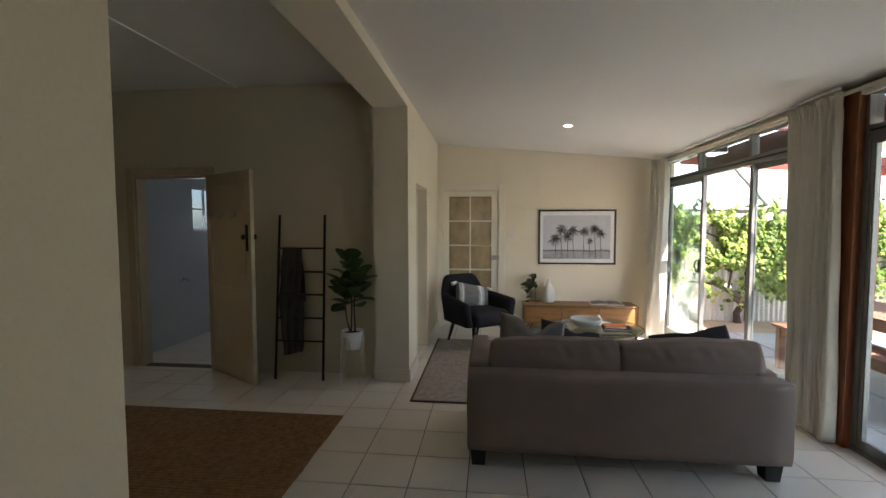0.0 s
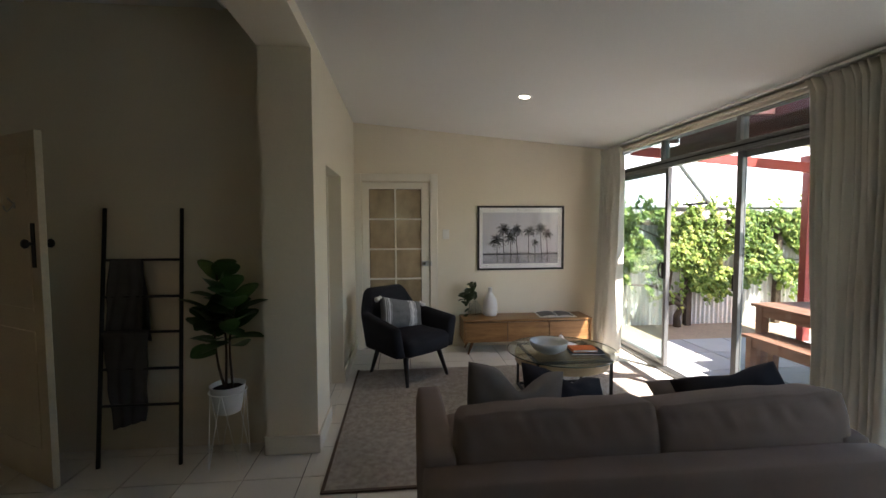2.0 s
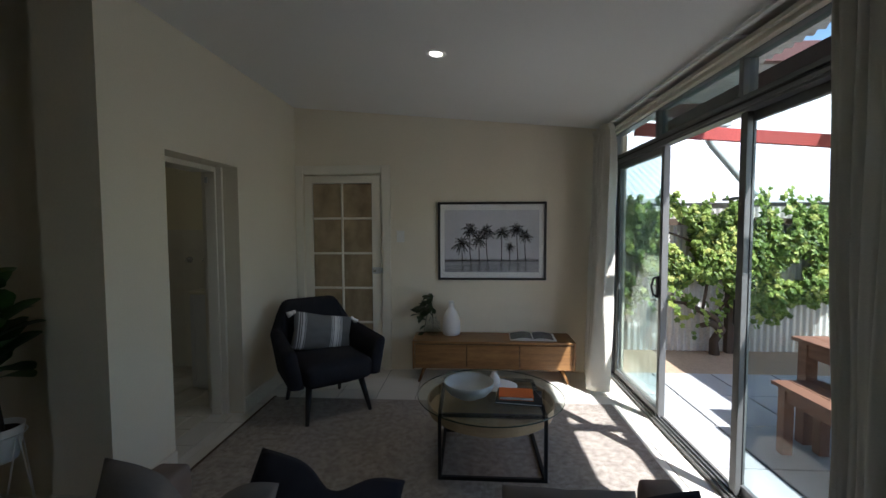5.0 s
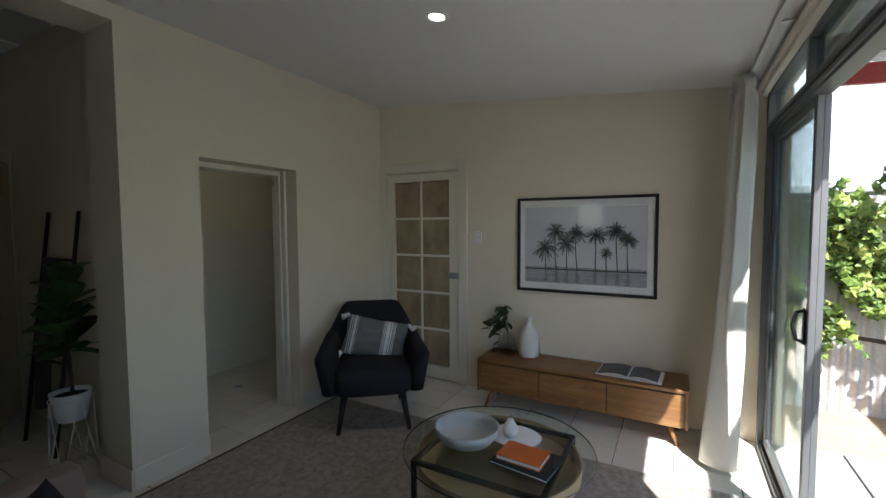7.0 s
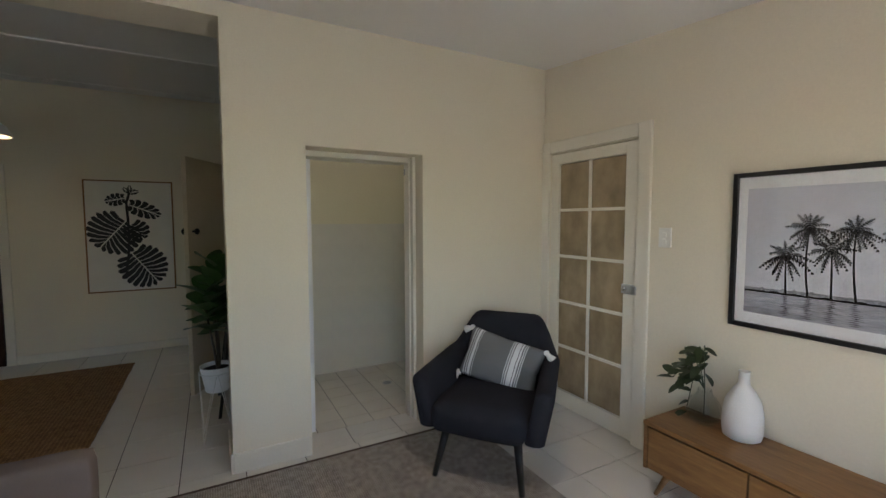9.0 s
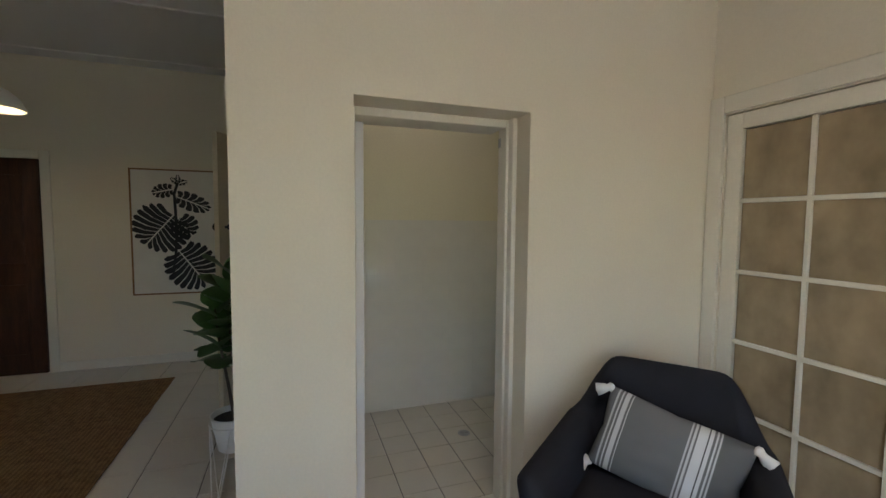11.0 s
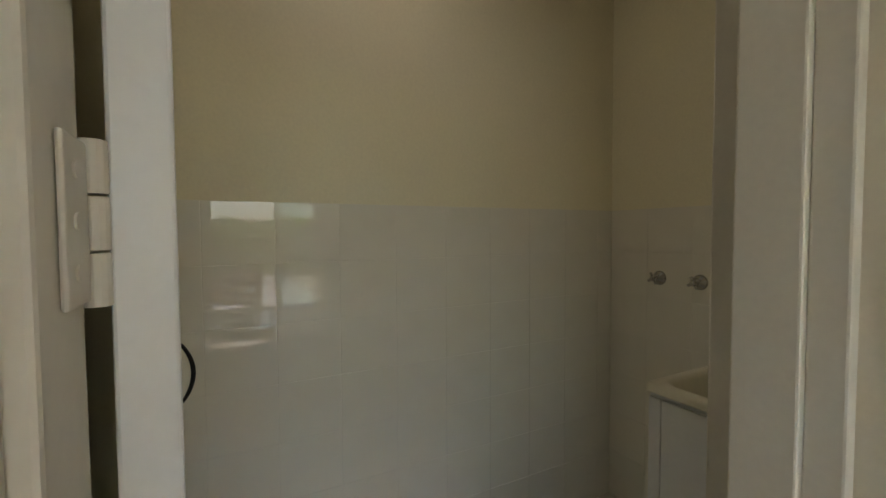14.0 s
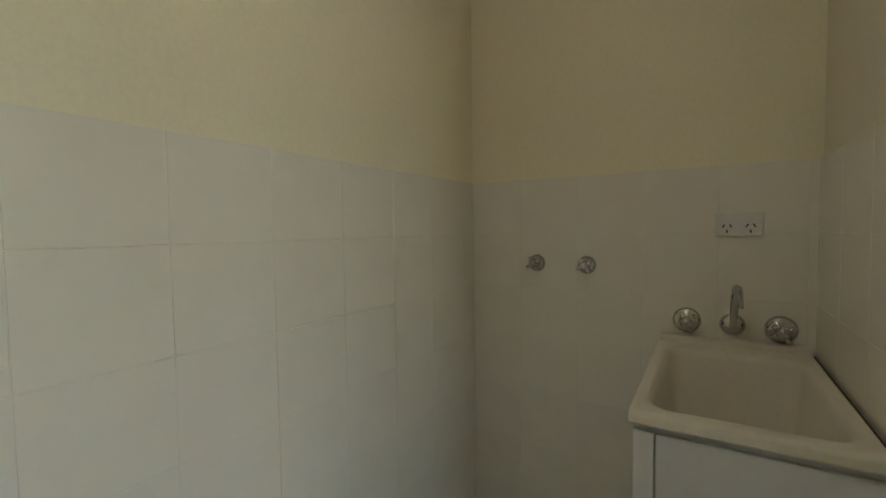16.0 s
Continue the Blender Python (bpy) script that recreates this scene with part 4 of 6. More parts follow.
for x in (TX0, TX1 - b):
    for y in (TY0, TY1 - b):
        part("leg", boxes((x, x + b, y, y + b, 0.013 + b, TZ - b)), M_BLACK, ct)
part("glass_edge", lathe(bmesh.new(), [(0.4675, TZ + 0.001), (0.4695, TZ + 0.003), (0.4695, TZ + 0.007), (0.4675, TZ + 0.009)], 96, Matrix.Translation((tcx, tcy, 0))), M_GEDGE, ct, "dark green polished glass rim", True)
part("tray", lathe(bmesh.new(), [(0, 0.322), (0.4, 0.322), (0.405, 0.3898), (0.395, 0.3898), (0.391, 0.33), (0, 0.33)], 72, Matrix.Translation((tcx, tcy, 0))), M_PLY, ct, "pale bentwood drum shelf")
zt = TZ + 0.009
bo = thing("bowl", (1.415, 4.82, zt), "large pale grey ceramic bowl on glass table", "bowl")
part("body", lathe(bmesh.new(), [(0, zt), (0.07, zt), (0.075, zt + 0.004), (0.125, zt + 0.03), (0.152, zt + 0.065), (0.16, zt + 0.1), (0.154, zt + 0.101), (0.145, zt + 0.068), (0.118, zt + 0.037), (0.07, zt + 0.014), (0, zt + 0.012)], 56, Matrix.Translation((1.415, 4.82, 0))), M_BOWL, bo, "", True)
pl = thing("plate", (1.6, 5.0, zt), "flat white oval serving plate", "plate")
bm = lathe(bmesh.new(), [(0, 0), (0.11, 0), (0.128, 0.006), (0.13, 0.01), (0.125, 0.012), (0, 0.009)], 48)
part("body", placed(bm, Matrix.Translation((1.6, 5.0, zt)) @ Matrix.Diagonal((1.08, 0.9, 1, 1))), M_CERAM, pl, "", True)
pr = thing("pear_ornament", (1.585, 4.985, zt + 0.01), "white ceramic pear with a thin stalk", "ornament")
part("body", lathe(bmesh.new(), [(0, 0), (0.02, 0.001), (0.038, 0.016), (0.043, 0.034), (0.036, 0.054), (0.022, 0.074), (0.016, 0.086), (0.009, 0.094), (0, 0.095)], 28, Matrix.Translation((1.585, 4.985, zt + 0.01))), M_CERAM, pr, "", True)
part("stalk", tube(bmesh.new(), [(1.585, 4.985, zt + 0.103), (1.586, 4.986, zt + 0.115), (1.59, 4.986, zt + 0.122)], 0.0025), M_BARK, pr)


def booklet(name, x, y, z, w, d, h, rz, cover, label, category):
    t = thing(name, (x, y, z), label, category, rz=rz, local=True)
    part("cover", boxes((-w / 2, w / 2, -d / 2, d / 2, 0, 0.003), (-w / 2, w / 2, -d / 2, d / 2, h - 0.003, h), (-w / 2, -w / 2 + 0.003, -d / 2, d / 2, 0.003, h - 0.003)), cover, t)
    part("pages", boxes((-w / 2 + 0.0035, w / 2 - 0.004, -d / 2 + 0.004, d / 2 - 0.004, 0.0032, h - 0.0032)), M_PAPER, t)
    return t


booklet("tray_book", 1.73, 4.81, zt, 0.28, 0.22, 0.014, -8, M_DARK, "black flat notebook under an orange book", "book")
booklet("orange_book", 1.71, 4.81, zt + 0.0145, 0.21, 0.15, 0.022, -4, M_ORANGE, "orange cloth-bound book on a black notebook", "book")
pn = thing("pen", (1.85, 4.84, zt + 0.0145), "black pen on the notebook", "pen")
part("barrel", rod(bmesh.new(), (1.835, 4.9, zt + 0.019), (1.86, 4.77, zt + 0.019), 0.0045), M_BLACK, pn)

# ---- media unit and what stands on it ----
tv = thing("media_unit", (1.63, 6.3, 0), "low honey oak media unit with three drawers", "media unit")
UX0, UX1, UY0, UY1, UZ0, UZ1 = 0.87, 2.41, 6.145, 6.515, 0.14, 0.408
bm = bmesh.new()
box(bm, UX0, UX1, UY0, UY1, UZ1 - 0.024, UZ1, bevel=0.005)
part("top", bm, M_OAK, tv)
part("carcass", boxes((UX0 + 0.004, UX0 + 0.024, UY0 + 0.004, UY1, UZ0, UZ1 - 0.025), (UX1 - 0.024, UX1 - 0.004, UY0 + 0.004, UY1, UZ0, UZ1 - 0.025), (UX0 + 0.024, UX1 - 0.024, UY0 + 0.03, UY1, UZ0, UZ0 + 0.02), (UX0 + 0.024, UX1 - 0.024, UY1 - 0.012, UY1, UZ0 + 0.02, UZ1 - 0.025)), M_OAK, tv)
# dark sheet behind the drawer fronts puts the gaps' shade into colour
part("painted_gap_shade", boxes((UX0 + 0.025, UX1 - 0.025, UY0 + 0.03, UY0 + 0.04, UZ0 + 0.02, UZ1 - 0.026)), M_SHADEBR, tv)
w3 = (UX1 - UX0 - 0.05) / 3
for k in range(3):
    a = UX0 + 0.025 + k * w3
    part("drawer_front", boxes((a + 0.004, a + w3 - 0.004, UY0 + 0.008, UY0 + 0.028, UZ0 + 0.004, UZ1 - 0.036), bevel=0.002), M_OAK, tv)
for x, dx in ((UX0 + 0.12, -0.06), (UX1 - 0.12, 0.06)):
    for y, dy in ((UY0 + 0.07, -0.03), (UY1 - 0.07, 0.02)):
        part("leg", rod(bmesh.new(), (x + dx, y + dy, 0.0), (x, y, UZ0 + 0.004), 0.011, 0.02, 14), M_OAK, tv, "splayed tapered oak leg", True)
uz = UZ1
va = thing("white_vase", (1.235, 6.41, uz), "tall white matt ceramic bottle vase", "vase")
part("body", lathe(bmesh.new(), [(0, uz), (0.07, uz), (0.084, uz + 0.01), (0.09, uz + 0.05), (0.088, uz + 0.13), (0.077, uz + 0.19), (0.052, uz + 0.24), (0.03, uz + 0.27), (0.025, uz + 0.285), (0.024, uz + 0.335), (0.027, uz + 0.34), (0.021, uz + 0.341), (0.019, uz + 0.29), (0, uz + 0.285)], 44, Matrix.Translation((1.235, 6.41, 0))), M_CERAM, va, "", True)
gp = thing("plant_in_glass", (1.05, 6.40, uz), "trailing green cutting in a clear glass vase", "plant")
part("glass_vase", lathe(bmesh.new(), [(0, uz + 0.001), (0.05, uz + 0.002), (0.08, uz + 0.03), (0.086, uz + 0.075), (0.066, uz + 0.13), (0.036, uz + 0.165), (0.034, uz + 0.185), (0.031, uz + 0.185), (0.033, uz + 0.165), (0.057, uz + 0.12), (0.074, uz + 0.07), (0.07, uz + 0.03), (0, uz + 0.006)], 40, Matrix.Translation((1.05, 6.40, 0))), M_VGLASS, gp, "", True)
part("water", lathe(bmesh.new(), [(0, uz + 0.008), (0.066, uz + 0.03), (0.071, uz + 0.065), (0, uz + 0.065)], 32, Matrix.Translation((1.05, 6.40, 0))), M_VGLASS, gp)


def leaf(bm, base, direction, up, length, width, curl=0.25, fold=0.12, n=6, lobes=0.0):
    """A folded leaf blade from its stalk outward."""
    d, u = Vector(direction).normalized(), Vector(up)
    s = d.cross(u)
    s = s.normalized() if s.length > 1e-4 else d.orthogonal().normalized()
    u = s.cross(d).normalized()
    rows_ = []
    for i in range(n + 1):
        t = i / n
        w = width / 2 * (math.sin(math.pi * min(1.0, t * 0.93 + 0.04)) ** 0.7) * (1 + lobes * math.sin(t * 9))
        c = Vector(base) + d * length * t - u * curl * length * t * t
        rows_.append([bm.verts.new(c - s * w + u * fold * w), bm.verts.new(c), bm.verts.new(c + s * w + u * fold * w)])
    for a, b_ in zip(rows_, rows_[1:]):
        for k in (0, 1):
            bm.faces.new((a[k], a[k + 1], b_[k + 1], b_[k]))
    return bm


rnd = random.Random(5)
st, lv = bmesh.new(), bmesh.new()
for k in range(7):
    a = 1.7 + k * 0.42 + rnd.uniform(-0.2, 0.2)
    p0 = Vector((1.05, 6.40, uz + 0.03))
    reach = rnd.uniform(0.09, 0.18)
    drop = (0.0, 0.05, 0.14, 0.26, 0.2, 0.08, 0.0)[k]
    pts = [p0, Vector((1.05, 6.40, uz + 0.18)), Vector((1.05 + reach * 0.5 * math.cos(a), 6.40 + 0.5 * reach * math.sin(a) * 0.35 - 0.02, uz + rnd.uniform(0.28, 0.38) - drop * 0.2)), Vector((1.05 + reach * math.cos(a), 6.40 + reach * math.sin(a) * 0.35 - 0.02, uz + rnd.uniform(0.24, 0.42) - drop))]
    tube(st, pts, 0.0025, 6)
    for m_ in range(7):
        t = 0.25 + 0.75 * m_ / 6
        q = pts[1].lerp(pts[2], min(1, t * 2)) if t < 0.5 else pts[2].lerp(pts[3], t * 2 - 1)
        d = Vector((rnd.uniform(-1, 1) + math.cos(a), rnd.uniform(-1, 0.3) + 0.5 * math.sin(a), rnd.uniform(-0.7, 0.6)))
        leaf(lv, q, d, (rnd.uniform(-0.4, 0.4), rnd.uniform(-0.8, 0), 1), rnd.uniform(0.065, 0.095), rnd.uniform(0.042, 0.055), 0.3)
part("stem", st, M_LEAF2, gp)
part("leaves", lv, M_LEAF2, gp, "glossy oval leaves", True)


def magazine():
    t = thing("open_magazine", (2.03, 6.345, uz), "open magazine with dark photographs on its pages", "magazine", rz=-3, local=True)
    bm = boxes((-0.22, 0.22, -0.14, 0.14, 0, 0.003))
    part("cover", bm, M_PAPER, t)
    for s in (-1, 1):
        def f(u, v, s=s):
            return (s * (0.002 + 0.214 * u), -0.137 + 0.274 * v, 0.005 + 0.02 * math.sin(math.pi * min(1, u * 1.1)) ** 0.8 * (1 - 0.6 * u) + 0.003 * (1 - u))
        thick(part("page", sheet(f, 14, 4), M_PAPER, t, "", True), 0.002)
        def g(u, v, s=s):
            x, y, z = f(0.02 + (0.96 if s < 0 else 0.88) * u, 0.03 + 0.94 * v)
            return (x, y, z + 0.0018)
        pg = part("photograph", sheet(g, 12, 4), M_PHOTO, t, "printed dark grey photograph", True)
    return t


M_PHOTO = mat("dark_printed_photo", (0.08, 0.08, 0.085), 0.45, scale=12, vary=0.8, fine=40, bump=0)
magazine()

# ---- framed palm print ----
PX0, PX1, PZ0, PZ1 = 1.097, 2.19, 0.949, 1.742
pf = thing("framed_print", ((PX0 + PX1) / 2, 6.52, PZ0), "black framed monochrome print of palm trees", "framed print")
part("frame", boxes((PX0, PX0 + 0.023, 6.5, 6.53, PZ0, PZ1), (PX1 - 0.023, PX1, 6.5, 6.53, PZ0, PZ1), (PX0 + 0.023, PX1 - 0.023, 6.5, 6.53, PZ0, PZ0 + 0.023), (PX0 + 0.023, PX1 - 0.023, 6.5, 6.53, PZ1 - 0.023, PZ1), bevel=0.002), M_BLACKW, pf)
part("mount", boxes((PX0 + 0.018, PX1 - 0.018, 6.52, 6.526, PZ0 + 0.018, PZ1 - 0.018)), M_PAPER, pf, "white mount board")
IX0, IX1, IZ0, IZ1, BZ = 1.163, 2.118, 1.028, 1.66, 1.146
M_PSKY = mat("pale_grey_print", (0.6, 0.6, 0.64), 0.6, scale=1.5, vary=0.06, bump=0)
M_PWATER = mat("grey_water_print", (0.36, 0.36, 0.39), 0.6, scale=3, vary=0.4, fine=14, bump=0, stretch=(1, 1, 9))
M_PINK = mat("dark_print_ink", (0.022, 0.022, 0.025), 0.6, scale=30, vary=0.5, fine=90, bump=0)
M_PHAZE = mat("pale_shore_ink", (0.3, 0.3, 0.32), 0.6, scale=30, vary=0.5, fine=90, bump=0)
M_PMID = mat("mid_grey_print_ink", (0.14, 0.14, 0.15), 0.6, scale=20, vary=0.6, fine=90, bump=0)
part("sky_print", boxes((IX0, IX1, 6.5185, 6.52, BZ, IZ1)), M_PSKY, pf)
part("water_print", boxes((IX0, IX1, 6.5185, 6.52, IZ0, BZ)), M_PWATER, pf)
part("far_shore_print", sheet(lambda u, v: (IX0 + (IX1 - IX0) * u, 6.5178, BZ + v * (0.016 + 0.01 * noise.noise(Vector((u * 5, 1, 2))) + 0.022 * max(0.0, noise.noise(Vector((u * 42, 3, 2)))) ** 1.5)), 160, 1), M_PHAZE, pf)
part("bank_print", sheet(lambda u, v: (IX0 + (IX1 - IX0) * u, 6.5172, BZ - 0.007 + v * (0.009 + 0.006 * noise.noise(Vector((u * 24, 0, 2))))), 120, 1), M_PINK, pf)
rnd = random.Random(11)
# crown x and z, foot x, frond length
for x, zc, xf, s in ((1.339, 1.327, 1.345, 0.082), (1.428, 1.463, 1.432, 0.074), (1.511, 1.367, 1.517, 0.07), (1.589, 1.455, 1.602, 0.073), (1.747, 1.436, 1.742, 0.066), (1.826, 1.297, 1.827, 0.043), (1.894, 1.469, 1.909, 0.07), (1.985, 1.402, 1.986, 0.058)):
    bm = bmesh.new()
    bend = rnd.uniform(-0.012, 0.012)

    def trunk(u, v):
        z = BZ - 0.003 + (zc - BZ + 0.003) * v
        return (xf + (x - xf) * v + bend * math.sin(math.pi * v) + (u - 0.5) * (0.0095 - 0.0035 * v), 6.5165, z)
    join(bm, sheet(trunk, 1, 14))
    for k in range(19):
        a = radians(-70 + 320 * (k + rnd.uniform(-0.35, 0.35)) / 18)
        L = s * rnd.uniform(0.95, 1.5) * (1.0 if math.sin(a) > -0.2 else 0.85)
        sag = s * rnd.uniform(0.25, 0.6) * (0.4 + abs(math.cos(a)))
        y = 6.516 - 0.00012 * (k % 5)
        for m_ in range(9):
            t0, t1 = m_ / 9, (m_ + 1) / 9
            c0 = Vector((x + L * math.cos(a) * t0, y, zc + L * math.sin(a) * t0 - sag * t0 * t0))
            c1 = Vector((x + L * math.cos(a) * t1, y, zc + L * math.sin(a) * t1 - sag * t1 * t1))
            d = (c1 - c0).normalized()
            nrm_ = Vector((-d.z, 0, d.x))
            reach = s * 0.19 * math.sin(math.pi * min(1.0, 0.15 + 0.85 * t0)) ** 0.6 * rnd.uniform(0.7, 1.2)
            for sd_ in (-1, 1):
                tip = c0 + d * reach * 0.9 + nrm_ * sd_ * reach * 0.8 - Vector((0, 0, 0.45 * reach))
                bm.faces.new([bm.verts.new(c0), bm.verts.new(c0.lerp(c1, 0.9)), bm.verts.new(tip)])
    part("palm_print", bm, M_PINK, pf, "", fix=False)
    bm = bmesh.new()
    for k in range(12):
        z = BZ - 0.012 - 0.0085 * k
        w = (0.009 + 0.012 * rnd.random()) * (1.6 if k > 4 and s > 0.05 else 1.0)
        c = xf + rnd.uniform(-0.006, 0.006)
        bm.faces.new([bm.verts.new(p) for p in ((c - w, 6.5172, z), (c, 6.5172, z - 0.003), (c + w, 6.5172, z - 0.0005), (c, 6.5172, z + 0.003))])
    part("reflection_print", bm, M_PMID, pf, fix=False)
M_PGLASS = glass("print_glazing", (1.0, 1.0, 1.0))
gl = part("glazing", boxes((PX0 + 0.018, PX1 - 0.018, 6.508, 6.51, PZ0 + 0.018, PZ1 - 0.018)), M_PGLASS, pf)
gl.visible_shadow = False

# ---- dining room ----
dd = thing("open_panel_door", (-2.2, 4.1, 0.008), "cream painted door standing half open, black knob", "door", local=True)
dv = Vector((-1.82 + 2.545, 3.885 - 4.31, 0))
dlen = dv.length
dd.matrix_basis = pose(-2.545, 4.31, 0.008, 0, 0, math.degrees(math.atan2(dv.y, dv.x)))
part("leaf", boxes((0, dlen, 0, 0.036, 0, 2.03), bevel=0.003), M_OCHRE, dd)
for z0, z1 in ((0.2, 0.9), (1.02, 1.52), (1.64, 1.92)):
    part("panel_moulding", boxes((0.1, dlen - 0.1, -0.004, 0, z0, z0 + 0.012), (0.1, dlen - 0.1, -0.004, 0, z1 - 0.012, z1), (0.1, 0.112, -0.004, 0, z0 + 0.012, z1 - 0.012), (dlen - 0.112, dlen - 0.1, -0.004, 0, z0 + 0.012, z1 - 0.012)), M_OCHRE, dd)
part("lock_plate", boxes((dlen - 0.085, dlen - 0.04, -0.005, 0, 1.27, 1.52), bevel=0.002), M_BLACK, dd, "long black lock plate")
for s in (-1, 1):
    part("knob", lathe(bmesh.new(), [(0, 0.055), (0.018, 0.053), (0.027, 0.042), (0.024, 0.03), (0.01, 0.022), (0.009, 0.0)], 20, Matrix.Translation((dlen - 0.062, 0 if s < 0 else 0.036, 1.405)) @ pose(0, 0, 0, 90 * -s)), M_BLACK, dd, "black round door knob", True)
for k, u in enumerate((0.13, 0.34, 0.58)):
    bm = tube(bmesh.new(), [(u, -0.003, 1.63), (u, -0.02, 1.6), (u, -0.035, 1.585), (u, -0.045, 1.6), (u, -0.048, 1.62)], [0.004, 0.004, 0.004, 0.004, 0.006])
    tube(bm, [(u, -0.003, 1.63), (u, -0.02, 1.65), (u, -0.03, 1.665)], [0.004, 0.004, 0.006])
    box(bm, u - 0.012, u + 0.012, -0.004, 0, 1.605, 1.655)
    part("coat_hook", bm, M_STEEL, dd, "small metal coat hook", True)
ar = thing("architrave_dining", (-2.96, 4.32, 0), "cream moulded door surround", "architrave", kind="structure")
part("side_casing", boxes((BD0 - 0.085, BD0, YD - 0.02, YD, 0, 2.125), bevel=0.005), M_OCHRE, ar)
part("side_casing", boxes((BD1, BD1 + 0.085, YD - 0.02, YD, 0, 2.125), bevel=0.005), M_OCHRE, ar)
part("head_casing", boxes((BD0 + 0.001, BD1 - 0.001, YD - 0.019, YD, 2.04, 2.125), bevel=0.005), M_OCHRE, ar)
part("jamb_lining", boxes((BD0, BD0 + 0.02, YD, YD + 0.13, 0, 2.04), (BD1 - 0.02, BD1, YD + 0.02, YD + 0.13, 0, 2.04), (BD0 + 0.02, BD1 - 0.02, YD, YD + 0.13, 2.02, 2.04)), M_OCHRE, ar)
bt = thing("bathroom_tap", (XW + 0.02, 5.3, 0.72), "small chrome tap on blue wall tiles", "tap")
part("flange", lathe(bmesh.new(), [(0.028, 0), (0.022, 0.012), (0, 0.012)], 20, Matrix.Translation((XW, 5.3, 0.82)) @ pose(0, 0, 0, 0, 90)), M_CHROME, bt, smooth=True)
part("spout", tube(bmesh.new(), [(XW, 5.3, 0.82), (XW + 0.07, 5.3, 0.83), (XW + 0.1, 5.3, 0.8)], 0.009), M_CHROME, bt, smooth=True)

lad = thing("ladder_rack", (-1.53, 4.2, 0), "black metal towel ladder leaning on cream wall", "ladder rack")
LT, LB = 4.305, 4.1


def lad_pt(x, z):
    return Vector((x, LB + (LT - LB) * z / 1.625, z))


for xb, xt in ((-1.725, -1.745), (-1.235, -1.27)):
    part("rail", rod(bmesh.new(), (xb, LB, 0), (xt, LT, 1.625), 0.0125, n=12), M_BLACK, lad, smooth=True)
RUNGS = (1.29, 1.055, 0.83, 0.6, 0.375)
for z in RUNGS:
    part("rung", rod(bmesh.new(), lad_pt(-1.725 - 0.02 * z / 1.625, z), lad_pt(-1.235 - 0.035 * z / 1.625, z), 0.009), M_BLACK, lad, smooth=True)


def towel(name, label, x0, x1, zr, front, back, seed, skew, flare):
    """A towel folded over a rung, hanging longer in front."""
    yr = lad_pt(0, zr).y

    def f(u, v):
        s = v * (front + back)
        x = x0 + (x1 - x0) * u
        if s < front:
            dz = front - s
            z = zr + 0.012 - dz
            y = yr - 0.016 - 0.10 * dz * 0.35
            w = dz / front
        else:
            dz = s - front
            z = zr + 0.012 - dz
            y = yr + 0.016 + 0.02 * dz
            w = dz / max(back, 0.01)
        fold_ = 0.02 * math.sin(9 * u + seed + 2 * w) * (0.3 + w) + 0.012 * noise.noise(Vector((u * 5 + seed, v * 6, 0)))
        x = (x0 + x1) / 2 + (x - (x0 + x1) / 2) * (1 + flare * w)
        return (x + skew * w * (1 if s < front else -0.3) + 0.02 * noise.noise(Vector((u * 2, v * 4, seed))), y - abs(fold_), z - 0.05 * u * w * (1 if seed < 2 else -1))
    t = thing(name, ((x0 + x1) / 2, yr, zr), label, "towel", "towels on the ladder")
    thick(part("cloth", sheet(f, 24, 50), M_TOWEL, t, "", True), 0.008)
    return t


towel("hanging_towel", "slate grey towel folded over the top rung", -1.69, -1.5, 1.29, 0.62, 0.5, 1.0, -0.02, 0.2)
towel("hanging_towel", "slate grey throw hanging over a lower rung", -1.725, -1.445, 0.83, 0.62, 0.2, 3.0, 0.03, -0.3)

# fiddle-leaf fig on a wire stand
fx, fy = -0.93, 4.09
fig = thing("potted_fig", (fx, fy, 0.0), "fiddle-leaf fig in white pot on wire stand", "potted plant")
part("pot", lathe(bmesh.new(), [(0, 0.335), (0.068, 0.335), (0.074, 0.34), (0.104, 0.505), (0.106, 0.51), (0.099, 0.51), (0.095, 0.48), (0, 0.48)], 40, Matrix.Translation((fx, fy, 0))), M_WHITE, fig, "white tapered plant pot", True)
part("soil", lathe(bmesh.new(), [(0, 0.487), (0.095, 0.483)], 24, Matrix.Translation((fx, fy, 0))), M_SOIL, fig)
st = thing("plant_stand", (fx, fy, 0), "white bent-wire plant stand", "plant stand")
for k in range(4):
    a = math.pi / 4 + k * math.pi / 2
    top1, top2 = (fx + 0.108 * math.cos(a - 0.75), fy + 0.108 * math.sin(a - 0.75), 0.47), (fx + 0.108 * math.cos(a + 0.75), fy + 0.108 * math.sin(a + 0.75), 0.47)
    bot = (fx + 0.13 * math.cos(a), fy + 0.13 * math.sin(a), 0.004)
    part("hairpin_leg", tube(bmesh.new(), [top1, bot, top2], 0.0035, 6), M_WHITE, st)
bm = bmesh.new()
tube(bm, [(fx + 0.11 * math.cos(2 * math.pi * k / 24), fy + 0.11 * math.sin(2 * math.pi * k / 24), 0.47) for k in range(25)], 0.0035, 6)
part("ring", bm, M_WHITE, st)
rnd = random.Random(3)
tr, lv = bmesh.new(), bmesh.new()
